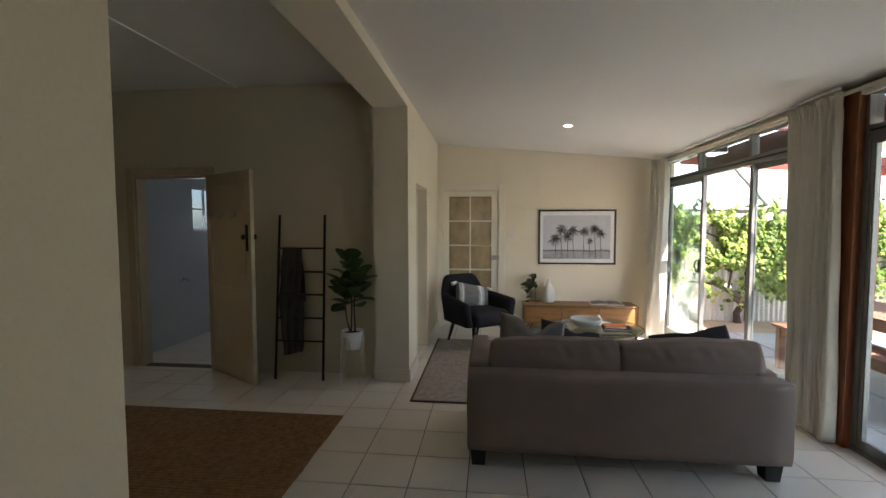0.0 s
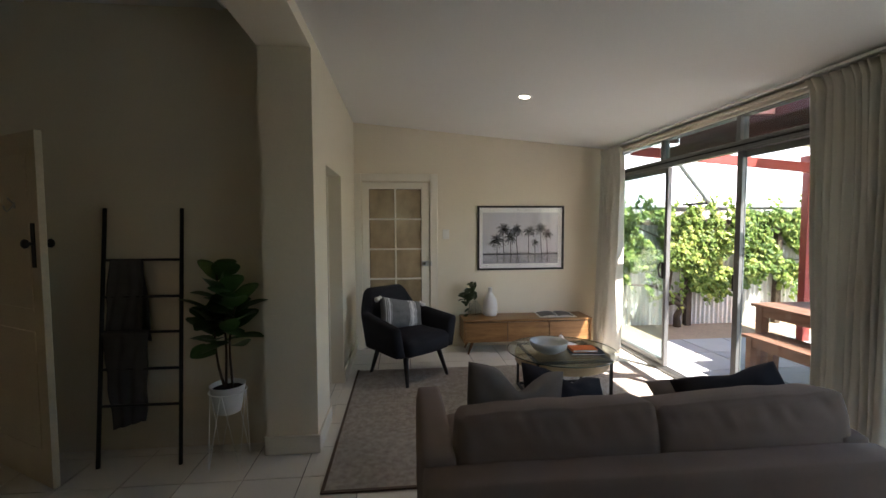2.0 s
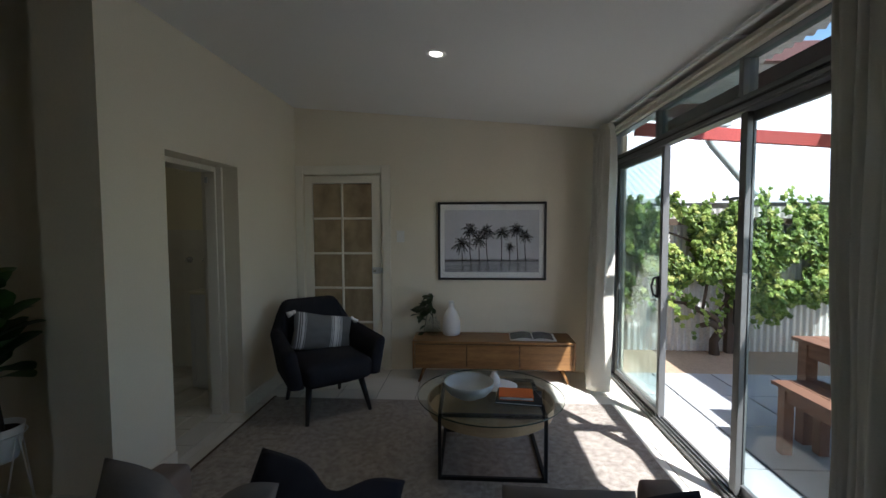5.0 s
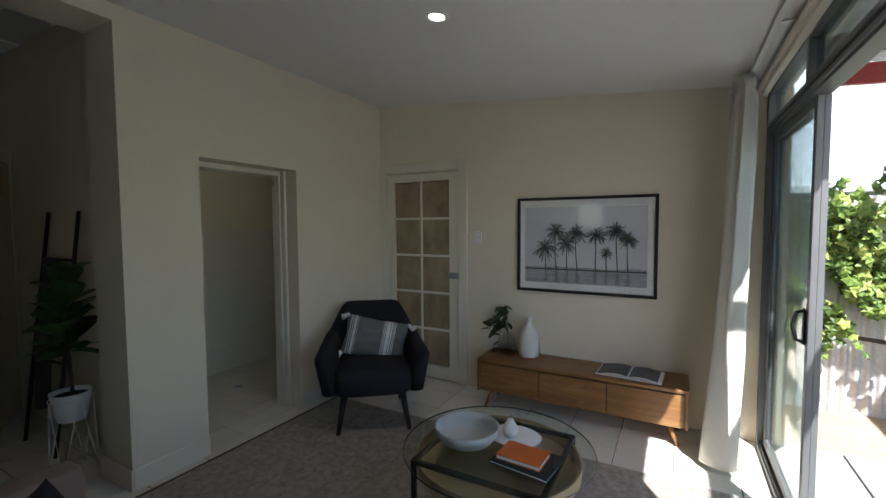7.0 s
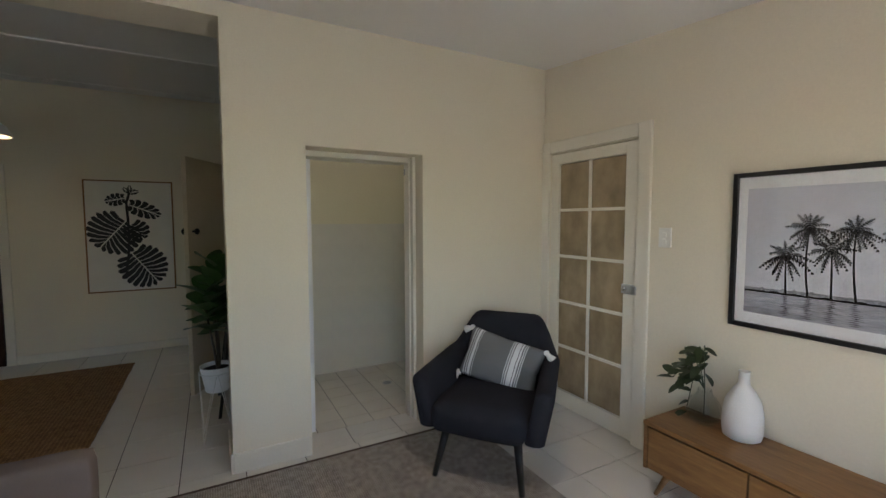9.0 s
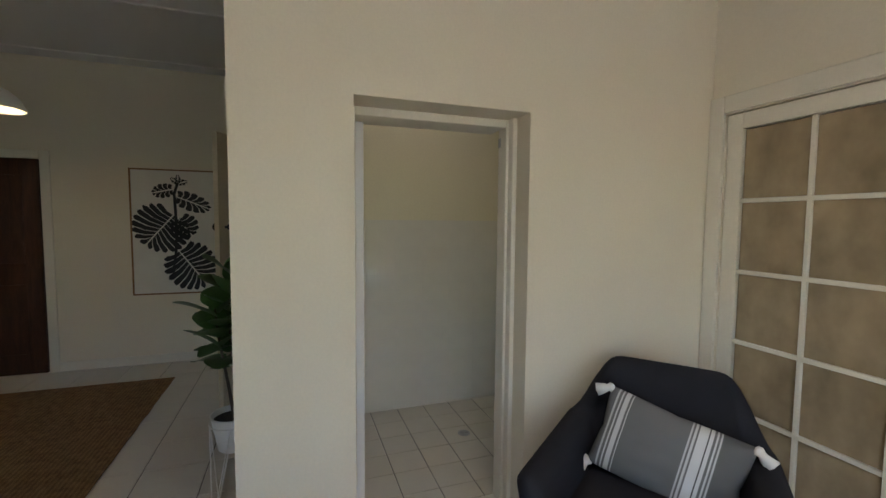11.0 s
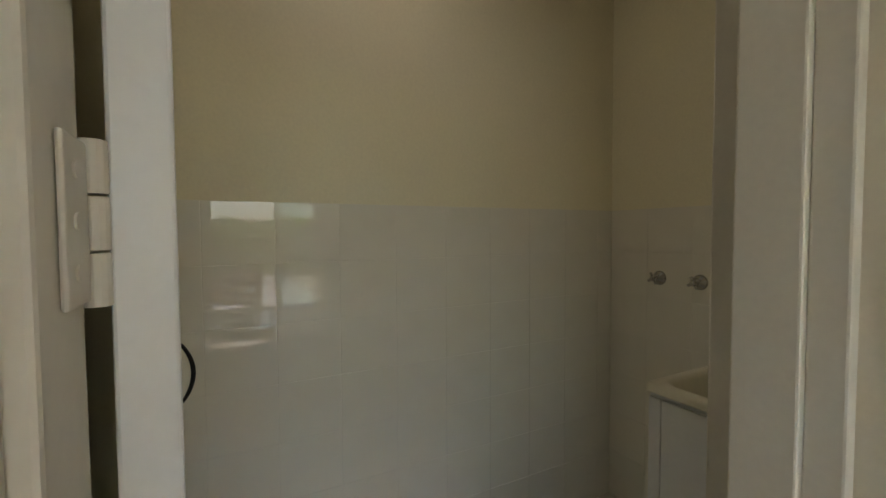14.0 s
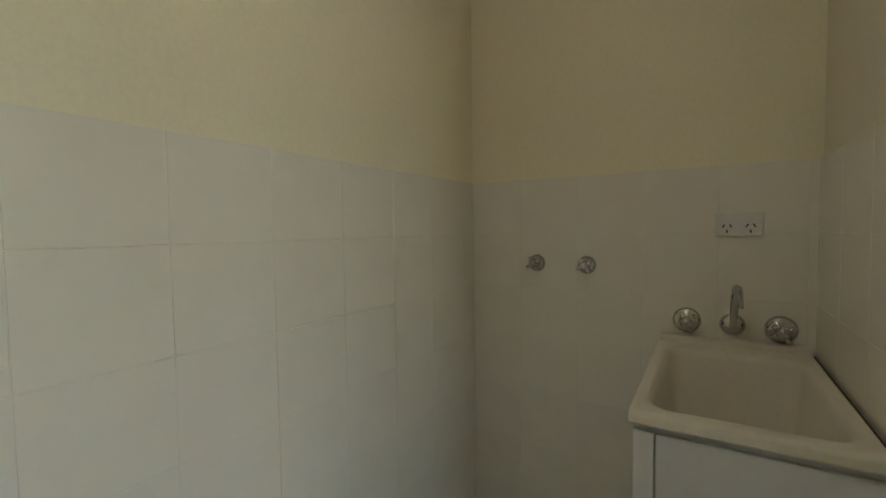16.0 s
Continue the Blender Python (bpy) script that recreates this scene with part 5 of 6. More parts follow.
for (dx, dy, h) in ((-0.02, 0.0, 1.22), (0.05, -0.03, 1.05), (-0.07, 0.02, 0.98)):
    base = Vector((fx + dx * 0.25, fy + dy * 0.25, 0.48))
    tip = Vector((fx + dx * 1.6, fy + dy * 1.6, h))
    pts = [base.lerp(tip, t) + Vector((0.015 * math.sin(5 * t + dx * 40), 0.012 * math.cos(4 * t), 0)) for t in [i / 7 for i in range(8)]]
    tube(tr, pts, [0.009 - 0.0007 * i for i in range(8)], 8)
    nl = 15
    for k in range(nl):
        t = 0.5 + 0.52 * k / nl
        q = base.lerp(tip, min(t, 1.0))
        a = k * 2.4 + dx * 30 + rnd.uniform(-0.3, 0.3)
        el = (0.45 if k > 2 else 0.0) + 0.6 * (t - 0.3) + rnd.uniform(-0.3, 0.3)
        d = Vector((math.cos(a) * math.cos(el), 0.8 * math.sin(a) * math.cos(el), math.sin(el)))
        if q.y + d.y * 0.2 > 4.27:
            d.y = -abs(d.y) * 0.4
        leaf(lv, q + d * 0.015, d, (rnd.uniform(-0.3, 0.3), rnd.uniform(-0.3, 0.3), 1), rnd.uniform(0.14, 0.2), rnd.uniform(0.12, 0.165), 0.22, 0.2, 8, 0.08)
part("trunk", tr, M_BARK, fig, "slim brown stems", True)
part("leaves", lv, M_LEAF, fig, "broad dark green leaves", True)

ju = thing("jute_rug", (-1.9, 2.3, 0), "brown flat-woven jute rug", "rug")
bm = sheet(lambda u, v: (-3.06 + 2.3 * u + 0.006 * noise.noise(Vector((v * 14, 1, 1))), 0.35 + 2.985 * v + 0.006 * noise.noise(Vector((u * 14, 5, 1))), 0.0105 + 0.001 * noise.noise(Vector((u * 12, v * 9, 3)))), 40, 50)
thick(part("weave", bm, M_JUTE, ju), 0.009, -1)

# monstera canvas
CY0, CY1, CZ0, CZ1 = 2.875, 3.7, 0.705, 1.955
M_CANVAS = mat("off_white_canvas", (0.74, 0.71, 0.64), 0.85, fine=300, bump=0.2)
mc = thing("leaf_canvas", (XW + 0.02, (CY0 + CY1) / 2, CZ0), "framed canvas of black monstera leaves on white", "framed art")
part("frame", boxes((XW, XW + 0.035, CY0, CY0 + 0.014, CZ0, CZ1), (XW, XW + 0.035, CY1 - 0.014, CY1, CZ0, CZ1), (XW, XW + 0.035, CY0 + 0.014, CY1 - 0.014, CZ0, CZ0 + 0.014), (XW, XW + 0.035, CY0 + 0.014, CY1 - 0.014, CZ1 - 0.014, CZ1)), M_OAK, mc, "thin oak frame")
part("canvas", boxes((XW + 0.004, XW + 0.026, CY0 + 0.014, CY1 - 0.014, CZ0 + 0.014, CZ1 - 0.014)), M_CANVAS, mc)


def monstera(stalk, tip, width, lobes, seed, behind=150.0):
    """One split leaf: fingers fanning out from the midrib to a rounded rim, with pale gaps between them."""
    bm = bmesh.new()
    r = random.Random(seed)
    a, b_ = Vector(stalk), Vector(tip)
    L = (b_ - a).length
    ax = (b_ - a) / L
    sx = Vector((-ax.y, ax.x))
    ctr, ra, rb = a + ax * 0.46 * L, 0.58 * L, width / 2

    def rim(phi, k=1.0):
        return ctr + ax * ra * math.cos(phi) * k + sx * rb * math.sin(phi) * k

    def at(p):
        return bm.verts.new((XW + 0.0275, p.x, p.y))
    for side in (-1, 1):
        for k in range(lobes):
            p0, p1 = (radians(behind * (1 - (k + f) / lobes)) * side for f in (0.0, 1.0))
            m0, m1 = (a + ax * L * (0.03 + 0.85 * (k + f) / lobes) + sx * side * 0.006 for f in (0.06, 0.9))
            g = 0.06 + 0.05 * r.random()
            arc = [p0 + (p1 - p0) * (g + (1 - 2 * g) * q / 5) for q in range(6)]
            ragged = [0.93, 1.0, 1.03, 1.02, 0.99, 0.9]
            pts = [m0] + [rim(p, ragged[i] * r.uniform(0.97, 1.03)) for i, p in enumerate(arc)] + [m1]
            # the finger narrows toward the midrib along a slightly bowed line
            c0 = (pts[0] + pts[1]) / 2 + ax * 0.012
            c1 = (pts[-1] + pts[-2]) / 2 + ax * 0.012
            loop = [at(p) for p in [pts[0], c0] + pts[1:-1] + [c1, pts[-1]]]
            bm.faces.new(loop if side > 0 else loop[::-1])
    return bm


def ribbon(pts, w):
    bm = bmesh.new()
    rows_ = []
    for i, (y, z) in enumerate(pts):
        a, b_ = pts[max(i - 1, 0)], pts[min(i + 1, len(pts) - 1)]
        d = Vector((b_[0] - a[0], b_[1] - a[1])).normalized()
        rows_.append((bm.verts.new((XW + 0.0272, y - d.y * w / 2, z + d.x * w / 2)), bm.verts.new((XW + 0.0272, y + d.y * w / 2, z - d.x * w / 2))))
    for a, b_ in zip(rows_, rows_[1:]):
        bm.faces.new((a[0], a[1], b_[1], b_[0]))
    return bm


M_INK = mat("black_paint", (0.012, 0.013, 0.016), 0.6, scale=20, vary=0.2, bump=0.05)
for stalk, tip, W, n_, sd_ in (((3.25, 1.51), (3.0, 1.21), 0.52, 9, 1), ((3.275, 1.15), (3.52, 0.8), 0.47, 9, 2), ((3.265, 1.69), (3.56, 1.57), 0.18, 6, 3), ((3.25, 1.76), (3.07, 1.72), 0.14, 5, 4), ((3.28, 1.47), (3.4, 1.3), 0.26, 5, 6),
                               ((3.29, 1.82), (3.23, 1.87), 0.05, 3, 7), ((3.29, 1.82), (3.29, 1.9), 0.05, 3, 8), ((3.29, 1.82), (3.37, 1.84), 0.06, 3, 9)):
    part("painted_leaf", monstera(stalk, tip, W, n_, sd_), M_INK, mc, "", fix=False)
part("painted_stem", ribbon([(3.288, 1.828), (3.255, 1.711), (3.263, 1.518), (3.267, 1.324), (3.253, 1.106), (3.217, 0.852)], 0.026), M_INK, mc, fix=False)

fd = thing("timber_door", (XW + 0.02, 1.75, 0.01), "dark stained timber door, closed", "door")
part("leaf", boxes((XW + 0.002, XW + 0.04, 1.36, 2.18, 0.01, 2.0), bevel=0.003), M_DTIMB, fd)
part("panel", boxes((XW + 0.04, XW + 0.046, 1.48, 2.06, 0.2, 0.85), (XW + 0.04, XW + 0.046, 1.48, 2.06, 1.05, 1.85), bevel=0.004), M_DTIMB, fd)
solid("trim_timber_door", boxes((XW, XW + 0.025, 2.185, 2.26, 0, 2.08), (XW, XW + 0.025, 1.28, 1.355, 0, 2.08), (XW, XW + 0.025, 1.356, 2.184, 2.005, 2.08), bevel=0.004), M_TRIM, "cream door surround", "architrave", kind="structure")
pe = thing("pendant_lamp", (-2.17, 2.59, CZ), "white enamel dome pendant lamp", "pendant lamp")
bm = lathe(bmesh.new(), [(0.17, 2.15), (0.165, 2.17), (0.14, 2.225), (0.09, 2.27), (0.04, 2.295), (0.022, 2.31), (0.02, 2.35), (0.018, 2.35), (0.018, 2.305), (0.085, 2.262), (0.134, 2.22), (0.16, 2.168), (0.165, 2.15)], 44, Matrix.Translation((-2.17, 2.59, 0)))
part("shade", bm, M_WHITE, pe, "", True)
part("cord", rod(bmesh.new(), (-2.17, 2.59, 2.34), (-2.17, 2.59, CZ), 0.004), M_WHITE, pe)
part("bulb", lathe(bmesh.new(), [(0, 2.165), (0.022, 2.172), (0.032, 2.195), (0.026, 2.225), (0.014, 2.25), (0.014, 2.3), (0, 2.3)], 20, Matrix.Translation((-2.17, 2.59, 0))), mat("lit_bulb", (1.0, 0.72, 0.4), 0.5, bump=0, emit=5.0), pe, "glowing bulb", True)

# ---- laundry fittings ----
# fill lamp out of view, added to brighten the laundry walls and tub
cl = thing("laundry_fill_lamp", (-1.27, 5.3, 2.62), "added unseen ceiling lamp that fills the laundry with light", "ceiling light")
part("base_ring", lathe(bmesh.new(), [(0, 2.62), (0.15, 2.62), (0.152, 2.6), (0.14, 2.596), (0.138, 2.612)], 40, Matrix.Translation((-1.27, 5.3, 0))), M_WHITE, cl, smooth=True)
part("diffuser", lathe(bmesh.new(), [(0.138, 2.6), (0.125, 2.57), (0.09, 2.552), (0.04, 2.543), (0, 2.541)], 40, Matrix.Translation((-1.27, 5.3, 0))), mat("fill_lamp_glow", (1.0, 0.96, 0.88), 0.5, bump=0, emit=0.6), cl, "glowing face of the added fill lamp", True)
tb = thing("laundry_tub", (-0.93, 6.16, 0), "cream laundry tub on a white steel cabinet", "laundry tub")
A0, A1, B0, B1 = -1.125, -0.735, 5.84, 6.49
part("cabinet", boxes((A0 + 0.008, A0 + 0.02, B0 + 0.02, B1, 0.03, 0.889), (A1 - 0.016, A1 - 0.004, B0 + 0.02, B1, 0.03, 0.889), (A0 + 0.02, A1 - 0.016, B0 + 0.02, B0 + 0.032, 0.03, 0.889), (A0 + 0.02, A1 - 0.016, B0 + 0.032, B1, 0.03, 0.042)), M_CAB, tb)
part("cabinet_door", boxes((A0 + 0.05, A1 - 0.01, B0 + 0.008, B0 + 0.0195, 0.06, 0.875), bevel=0.003), M_CAB, tb)
part("cabinet_stile", boxes((A0 + 0.009, A0 + 0.047, B0 + 0.01, B0 + 0.0195, 0.06, 0.875), bevel=0.002), M_CAB, tb)
part("plinth", boxes((A0 + 0.03, A1 - 0.02, B0 + 0.05, B1, 0.001, 0.03)), M_CAB, tb)


def rrect(x0, x1, y0, y1, r, z, n=6):
    out = []
    for cx, cy, a0 in ((x1 - r, y1 - r, 0), (x0 + r, y1 - r, 90), (x0 + r, y0 + r, 180), (x1 - r, y0 + r, 270)):
        for k in range(n + 1):
            a = radians(a0 + 90 * k / n)
            out.append((cx + r * math.cos(a), cy + r * math.sin(a), z))
    return out


bm = bmesh.new()
loops = [rrect(A0 + 0.012, A1 - 0.004, B0 + 0.012, B1 - 0.002, 0.012, 0.888), rrect(A0, A1, B0, B1, 0.016, 0.892), rrect(A0, A1, B0, B1, 0.016, 0.895), rrect(A0, A1, B0, B1, 0.016, 0.906), rrect(A0, A1, B0, B1, 0.016, 0.909), rrect(A0 + 0.002, A1 - 0.002, B0 + 0.002, B1 - 0.002, 0.014, 0.914), rrect(A0 + 0.006, A1 - 0.006, B0 + 0.006, B1 - 0.006, 0.014, 0.918), rrect(A0 + 0.01, A1 - 0.01, B0 + 0.01, B1 - 0.01, 0.014, 0.9185), rrect(A0 + 0.024, A1 - 0.024, B0 + 0.028, B1 - 0.094, 0.05, 0.9185),
         rrect(A0 + 0.03, A1 - 0.03, B0 + 0.035, B1 - 0.1, 0.05, 0.917), rrect(A0 + 0.036, A1 - 0.036, B0 + 0.041, B1 - 0.106, 0.05, 0.91), rrect(A0 + 0.04, A1 - 0.04, B0 + 0.045, B1 - 0.11, 0.05, 0.9), rrect(A0 + 0.055, A1 - 0.055, B0 + 0.065, B1 - 0.125, 0.06, 0.69), rrect(A0 + 0.085, A1 - 0.085, B0 + 0.1, B1 - 0.16, 0.05, 0.665)]
rings = [[bm.verts.new(p) for p in lp_] for lp_ in loops]
for a, b_ in zip(rings, rings[1:]):
    for i in range(len(a)):
        j = (i + 1) % len(a)
        bm.faces.new((a[i], a[j], b_[j], b_[i]))
bm.faces.new(rings[-1])
part("basin", bm, M_CREAM, tb, "moulded cream basin", True)
part("upstand", boxes((A0 + 0.004, A1 - 0.004, B1 - 0.03, B1 + 0.01, 0.912, 0.938), bevel=0.005), M_CREAM, tb)
for x in (A0 + 0.075, A1 - 0.075):
    part("tap_hole_cover", lathe(bmesh.new(), [(0.02, 0.9165), (0.018, 0.92), (0, 0.92)], 18, Matrix.Translation((x, B1 - 0.062, 0))), M_CREAM, tb)
part("seal", boxes((A1 - 0.001, A1 + 0.003, B0 + 0.02, B1, 0.906, 0.912)), M_SHADEBR, tb, "brown sealant along the wall")
NY = LY


def wall_tap(x, z, r, label):
    t = thing("wall_tap", (x, NY, z), label, "tap", "laundry taps")
    m_ = Matrix.Translation((x, NY, z)) @ pose(0, 0, 0, 90)
    part("flange", lathe(bmesh.new(), [(r, 0), (r * 0.98, 0.004), (r * 0.7, 0.014), (r * 0.42, 0.018), (r * 0.4, 0.03), (0, 0.03)], 28, m_), M_CHROME, t, smooth=True)
    h = part("handle", lathe(bmesh.new(), [(0, 0.028), (r * 0.36, 0.029), (r * 0.42, 0.036), (r * 0.42, 0.05), (r * 0.3, 0.058), (0, 0.06)], 20, m_), M_CHROME, t, smooth=True)
    bm = bmesh.new()
    for k in range(4):
        a = k * math.pi / 2 + 0.5
        p0, p1 = m_ @ Vector((0, 0, 0.043)), m_ @ Vector((r * 0.85 * math.cos(a), r * 0.85 * math.sin(a), 0.045))
        rod(bm, p0, p1, 0.005, 0.0065, 10)
    part("cross_arm", bm, M_CHROME, h, smooth=True)
    return t


wall_tap(-1.548, 1.152, 0.033, "small chrome washing machine tap on white tiles")
wall_tap(-1.362, 1.150, 0.033, "small chrome washing machine tap on white tiles")
wall_tap(-1.047, 0.982, 0.041, "chrome tub tap with a domed flange")
wall_tap(-0.806, 0.977, 0.041, "chrome tub tap with a domed flange")
sp = thing("tub_spout", (-0.925, NY, 0.98), "chrome swan-neck spout above the tub", "spout")
part("flange", lathe(bmesh.new(), [(0.034, 0), (0.032, 0.006), (0.02, 0.02), (0, 0.022)], 26, Matrix.Translation((-0.925, NY, 0.98)) @ pose(0, 0, 0, 90)), M_CHROME, sp, smooth=True)
part("neck", tube(bmesh.new(), [(-0.925, NY - 0.01, 0.98), (-0.925, NY - 0.04, 0.985), (-0.924, NY - 0.055, 1.02), (-0.922, NY - 0.065, 1.07), (-0.92, NY - 0.09, 1.105), (-0.918, NY - 0.125, 1.105), (-0.917, NY - 0.15, 1.075), (-0.917, NY - 0.152, 1.055)], 0.011, 12), M_CHROME, sp, smooth=True)
go = thing("power_outlet", (-0.914, NY, 1.25), "white double power outlet on tiled wall", "power outlet")
part("plate", boxes((-0.975, -0.852, NY - 0.014, NY - 0.002, 1.252, 1.326), bevel=0.004), M_PLAST, go)
for x in (-0.943, -0.884):
    part("rocker", boxes((x - 0.011, x + 0.011, NY - 0.019, NY - 0.0145, 1.302, 1.315), bevel=0.002), M_PLAST, go)
    bm = boxes((x - 0.002, x + 0.002, NY - 0.0152, NY - 0.0144, 1.262, 1.272))
    for s in (-1, 1):
        join(bm, placed(boxes((-0.002, 0.002, -0.0004, 0.0004, -0.0055, 0.0055)), Matrix.Translation((x + s * 0.009, NY - 0.0148, 1.284)) @ pose(0, 0, 0, 0, s * -30)))
    # thin dark bars on the plate are painted shade of the slot openings
    part("socket_slot_shade", bm, M_DARK, go)
fw = thing("floor_waste", (-1.304, 5.477, 0), "round dark metal floor drain grate", "floor drain")
part("rim", lathe(bmesh.new(), [(0.042, 0.0), (0.041, 0.003), (0.033, 0.003), (0.032, 0.0)], 28, Matrix.Translation((-1.304, 5.477, 0))), M_STEEL, fw)
bm = bmesh.new()
for k in range(-2, 3):
    w_ = math.sqrt(0.033 ** 2 - (k * 0.012) ** 2)
    box(bm, -1.304 + k * 0.012 - 0.0025, -1.304 + k * 0.012 + 0.0025, 5.477 - w_, 5.477 + w_, 0.0005, 0.0028)
    box(bm, -1.304 - w_, -1.304 + w_, 5.477 + k * 0.012 - 0.0025, 5.477 + k * 0.012 + 0.0025, 0.0005, 0.0024)
part("grate", bm, M_STEEL, fw)
# flat dark disc under the grate, painted as the shade of a hole
part("drain_shade_disc", lathe(bmesh.new(), [(0, 0.0004), (0.033, 0.0004)], 24, Matrix.Translation((-1.304, 5.477, 0))), M_DARK, fw)

# ---- patio and yard ----
FY = 7.6
fence = thing("iron_fence", (6.0, FY, -0.07), "weathered corrugated iron fence with timber posts", "fence")
for k in range(12):
    x0 = 2.6 + 0.76 * k
    hgt = 1.72 + 0.02 * math.sin(k * 2.1)
    def f(u, v, x0=x0, k=k, hgt=hgt):
        x = x0 + 0.765 * u
        return (x, FY + 0.012 * math.sin(2 * math.pi * x / 0.076) + 0.004 * (k % 2), -0.07 + (hgt + 0.07) * v)
    part("iron_sheet", sheet(f, 80, 2), M_TIN, fence, "", True)
for k in range(5):
    x = 3.05 + 1.5 * k
    part("post", boxes((x, x + 0.09, FY - 0.1, FY - 0.016, -0.07, 1.7), bevel=0.004), M_BARK, fence)
part("rail", boxes((2.6, 11.5, FY - 0.06, FY - 0.02, 1.5, 1.58)), M_BARK, fence)

vine = thing("grapevine", (4.35, FY - 0.13, -0.065), "leafy green grapevine climbing the iron fence", "vine")
rnd = random.Random(21)
bm = bmesh.new()
tube(bm, [(4.38, FY - 0.14, -0.08), (4.36, FY - 0.15, 0.1), (4.44, FY - 0.16, 0.24), (4.36, FY - 0.16, 0.38), (4.22, FY - 0.15, 0.46), (4.02, FY - 0.14, 0.56)], [0.06, 0.05, 0.055, 0.045, 0.035, 0.028], 10)
tube(bm, [(4.42, FY - 0.16, 0.26), (4.3, FY - 0.2, 0.33), (4.18, FY - 0.2, 0.3)], [0.045, 0.04, 0.03], 8)
part("trunk", bm, M_BARK, vine, "gnarled brown trunk", True)
bm = bmesh.new()
for pts in ([(4.02, FY - 0.14, 0.56), (3.6, FY - 0.12, 0.6), (3.2, FY - 0.12, 0.7), (2.95, FY - 0.1, 0.95)], [(4.36, FY - 0.16, 0.38), (4.5, FY - 0.14, 0.62), (4.75, FY - 0.12, 0.85), (5.4, FY - 0.1, 0.72), (6.1, FY - 0.1, 0.95), (7.4, FY - 0.1, 0.9)],
            [(4.22, FY - 0.15, 0.46), (4.3, FY - 0.12, 0.9), (4.1, FY - 0.12, 1.3), (3.6, FY - 0.12, 1.5), (3.0, FY - 0.12, 1.55)], [(4.75, FY - 0.12, 0.85), (5.0, FY - 0.12, 1.3), (5.8, FY - 0.12, 1.5), (8.0, FY - 0.12, 1.5)]):
    tube(bm, pts, [0.02 - 0.014 * i / len(pts) for i in range(len(pts))], 7)
part("limb", bm, M_BARK, vine, "", True)


def grape_leaf(bm, c, nrm, spin, size):
    """A lobed five-point leaf, dished along its midrib."""
    n_ = Vector(nrm).normalized()
    a = n_.orthogonal().normalized()
    b_ = n_.cross(a)
    cs, sn = math.cos(spin), math.sin(spin)
    a, b_ = a * cs + b_ * sn, b_ * cs - a * sn
    ctr = bm.verts.new(Vector(c) + n_ * size * 0.12)
    rim = []
    for k in range(10):
        th = 2 * math.pi * k / 10
        r = size * (0.5 if k % 2 == 0 else 0.34) * (0.72 if k == 5 else 1.0)
        rim.append(bm.verts.new(Vector(c) + (a * math.cos(th) + b_ * math.sin(th)) * r - n_ * size * 0.06 * (k % 2)))
    for k in range(10):
        bm.faces.new((ctr, rim[k], rim[(k + 1) % 10]))


bm = bmesh.new()
count = 0
while count < 10500:
    x, z = rnd.uniform(2.7, 9.2), rnd.uniform(0.4, 2.02)
    low = 0.66 + 0.34 * noise.noise(Vector((x * 1.1, 3, 0))) + 0.16 * noise.noise(Vector((x * 3.3, 7, 0))) - (0.12 if 4.9 < x < 6.0 else 0)
    high = 1.66 + 0.18 * noise.noise(Vector((x * 1.3, 11, 0))) + 0.2 * noise.noise(Vector((x * 4.0, 5, 0)))
    if not low < z < high or noise.noise(Vector((x * 2.4, z * 2.4, 9))) < -0.2:
        continue
    depth = 0.06 + 0.3 * rnd.random() * (0.6 + 0.5 * noise.noise(Vector((x * 2, z * 2, 4))))
    grape_leaf(bm, (x, FY - depth, z), (rnd.uniform(-1.1, 1.1), -1, rnd.uniform(-0.6, 1.6)), rnd.uniform(0, 6.3), rnd.uniform(0.06, 0.12))
    count += 1
for k in range(60):
    # loose shoots hanging below the mass of leaves
    x, z, lean = rnd.uniform(2.9, 8.0), rnd.uniform(0.55, 0.85), rnd.uniform(-0.6, 0.6)
    for m_ in range(rnd.randint(3, 8)):
        grape_leaf(bm, (x + lean * 0.06 * m_ + rnd.gauss(0, 0.02), FY - 0.12 - 0.22 * rnd.random(), z - 0.055 * m_), (rnd.uniform(-1, 1), -1, rnd.uniform(-0.4, 1.3)), rnd.uniform(0, 6.3), 0.115 - 0.007 * m_)
for k in range(46):
    x, z = rnd.uniform(2.9, 8.6), rnd.uniform(1.5, 1.66)
    lean, n_ = rnd.uniform(-0.5, 0.5), rnd.randint(5, 10)
    for m_ in range(n_):
        grape_leaf(bm, (x + lean * 0.05 * m_ + rnd.gauss(0, 0.02), FY - 0.16 - 0.1 * rnd.random(), z + 0.04 * m_), (rnd.uniform(-0.9, 0.9), -1, rnd.uniform(-0.3, 0.9)), rnd.uniform(0, 6.3), 0.13 - 0.007 * m_)
part("foliage", bm, M_VINE, vine, "dense lobed leaves", fix=False)

hd = thing("garden_hedge", (9.8, 4.2, -0.065), "green leafy hedge along the yard's far side", "hedge")
bm = bmesh.new()
for k in range(9):
    y = 0.3 + 0.9 * k
    tube(bm, [(9.8, y, -0.09), (9.83, y + 0.05, 0.5), (9.75, y + 0.15, 1.3)], [0.04, 0.03, 0.015], 7)
part("stems", bm, M_BARK, hd)
bm = bmesh.new()
for k in range(4200):
    y, z = rnd.uniform(-0.2, 8.6), rnd.uniform(0.1, 2.0)
    if z > 1.7 + 0.35 * noise.noise(Vector((y * 1.5, 2, 0))):
        continue
    grape_leaf(bm, (9.8 + rnd.gauss(0, 0.2), y, z), (-1, rnd.uniform(-0.8, 0.8), rnd.uniform(-0.3, 1)), rnd.uniform(0, 6.3), rnd.uniform(0.12, 0.24))
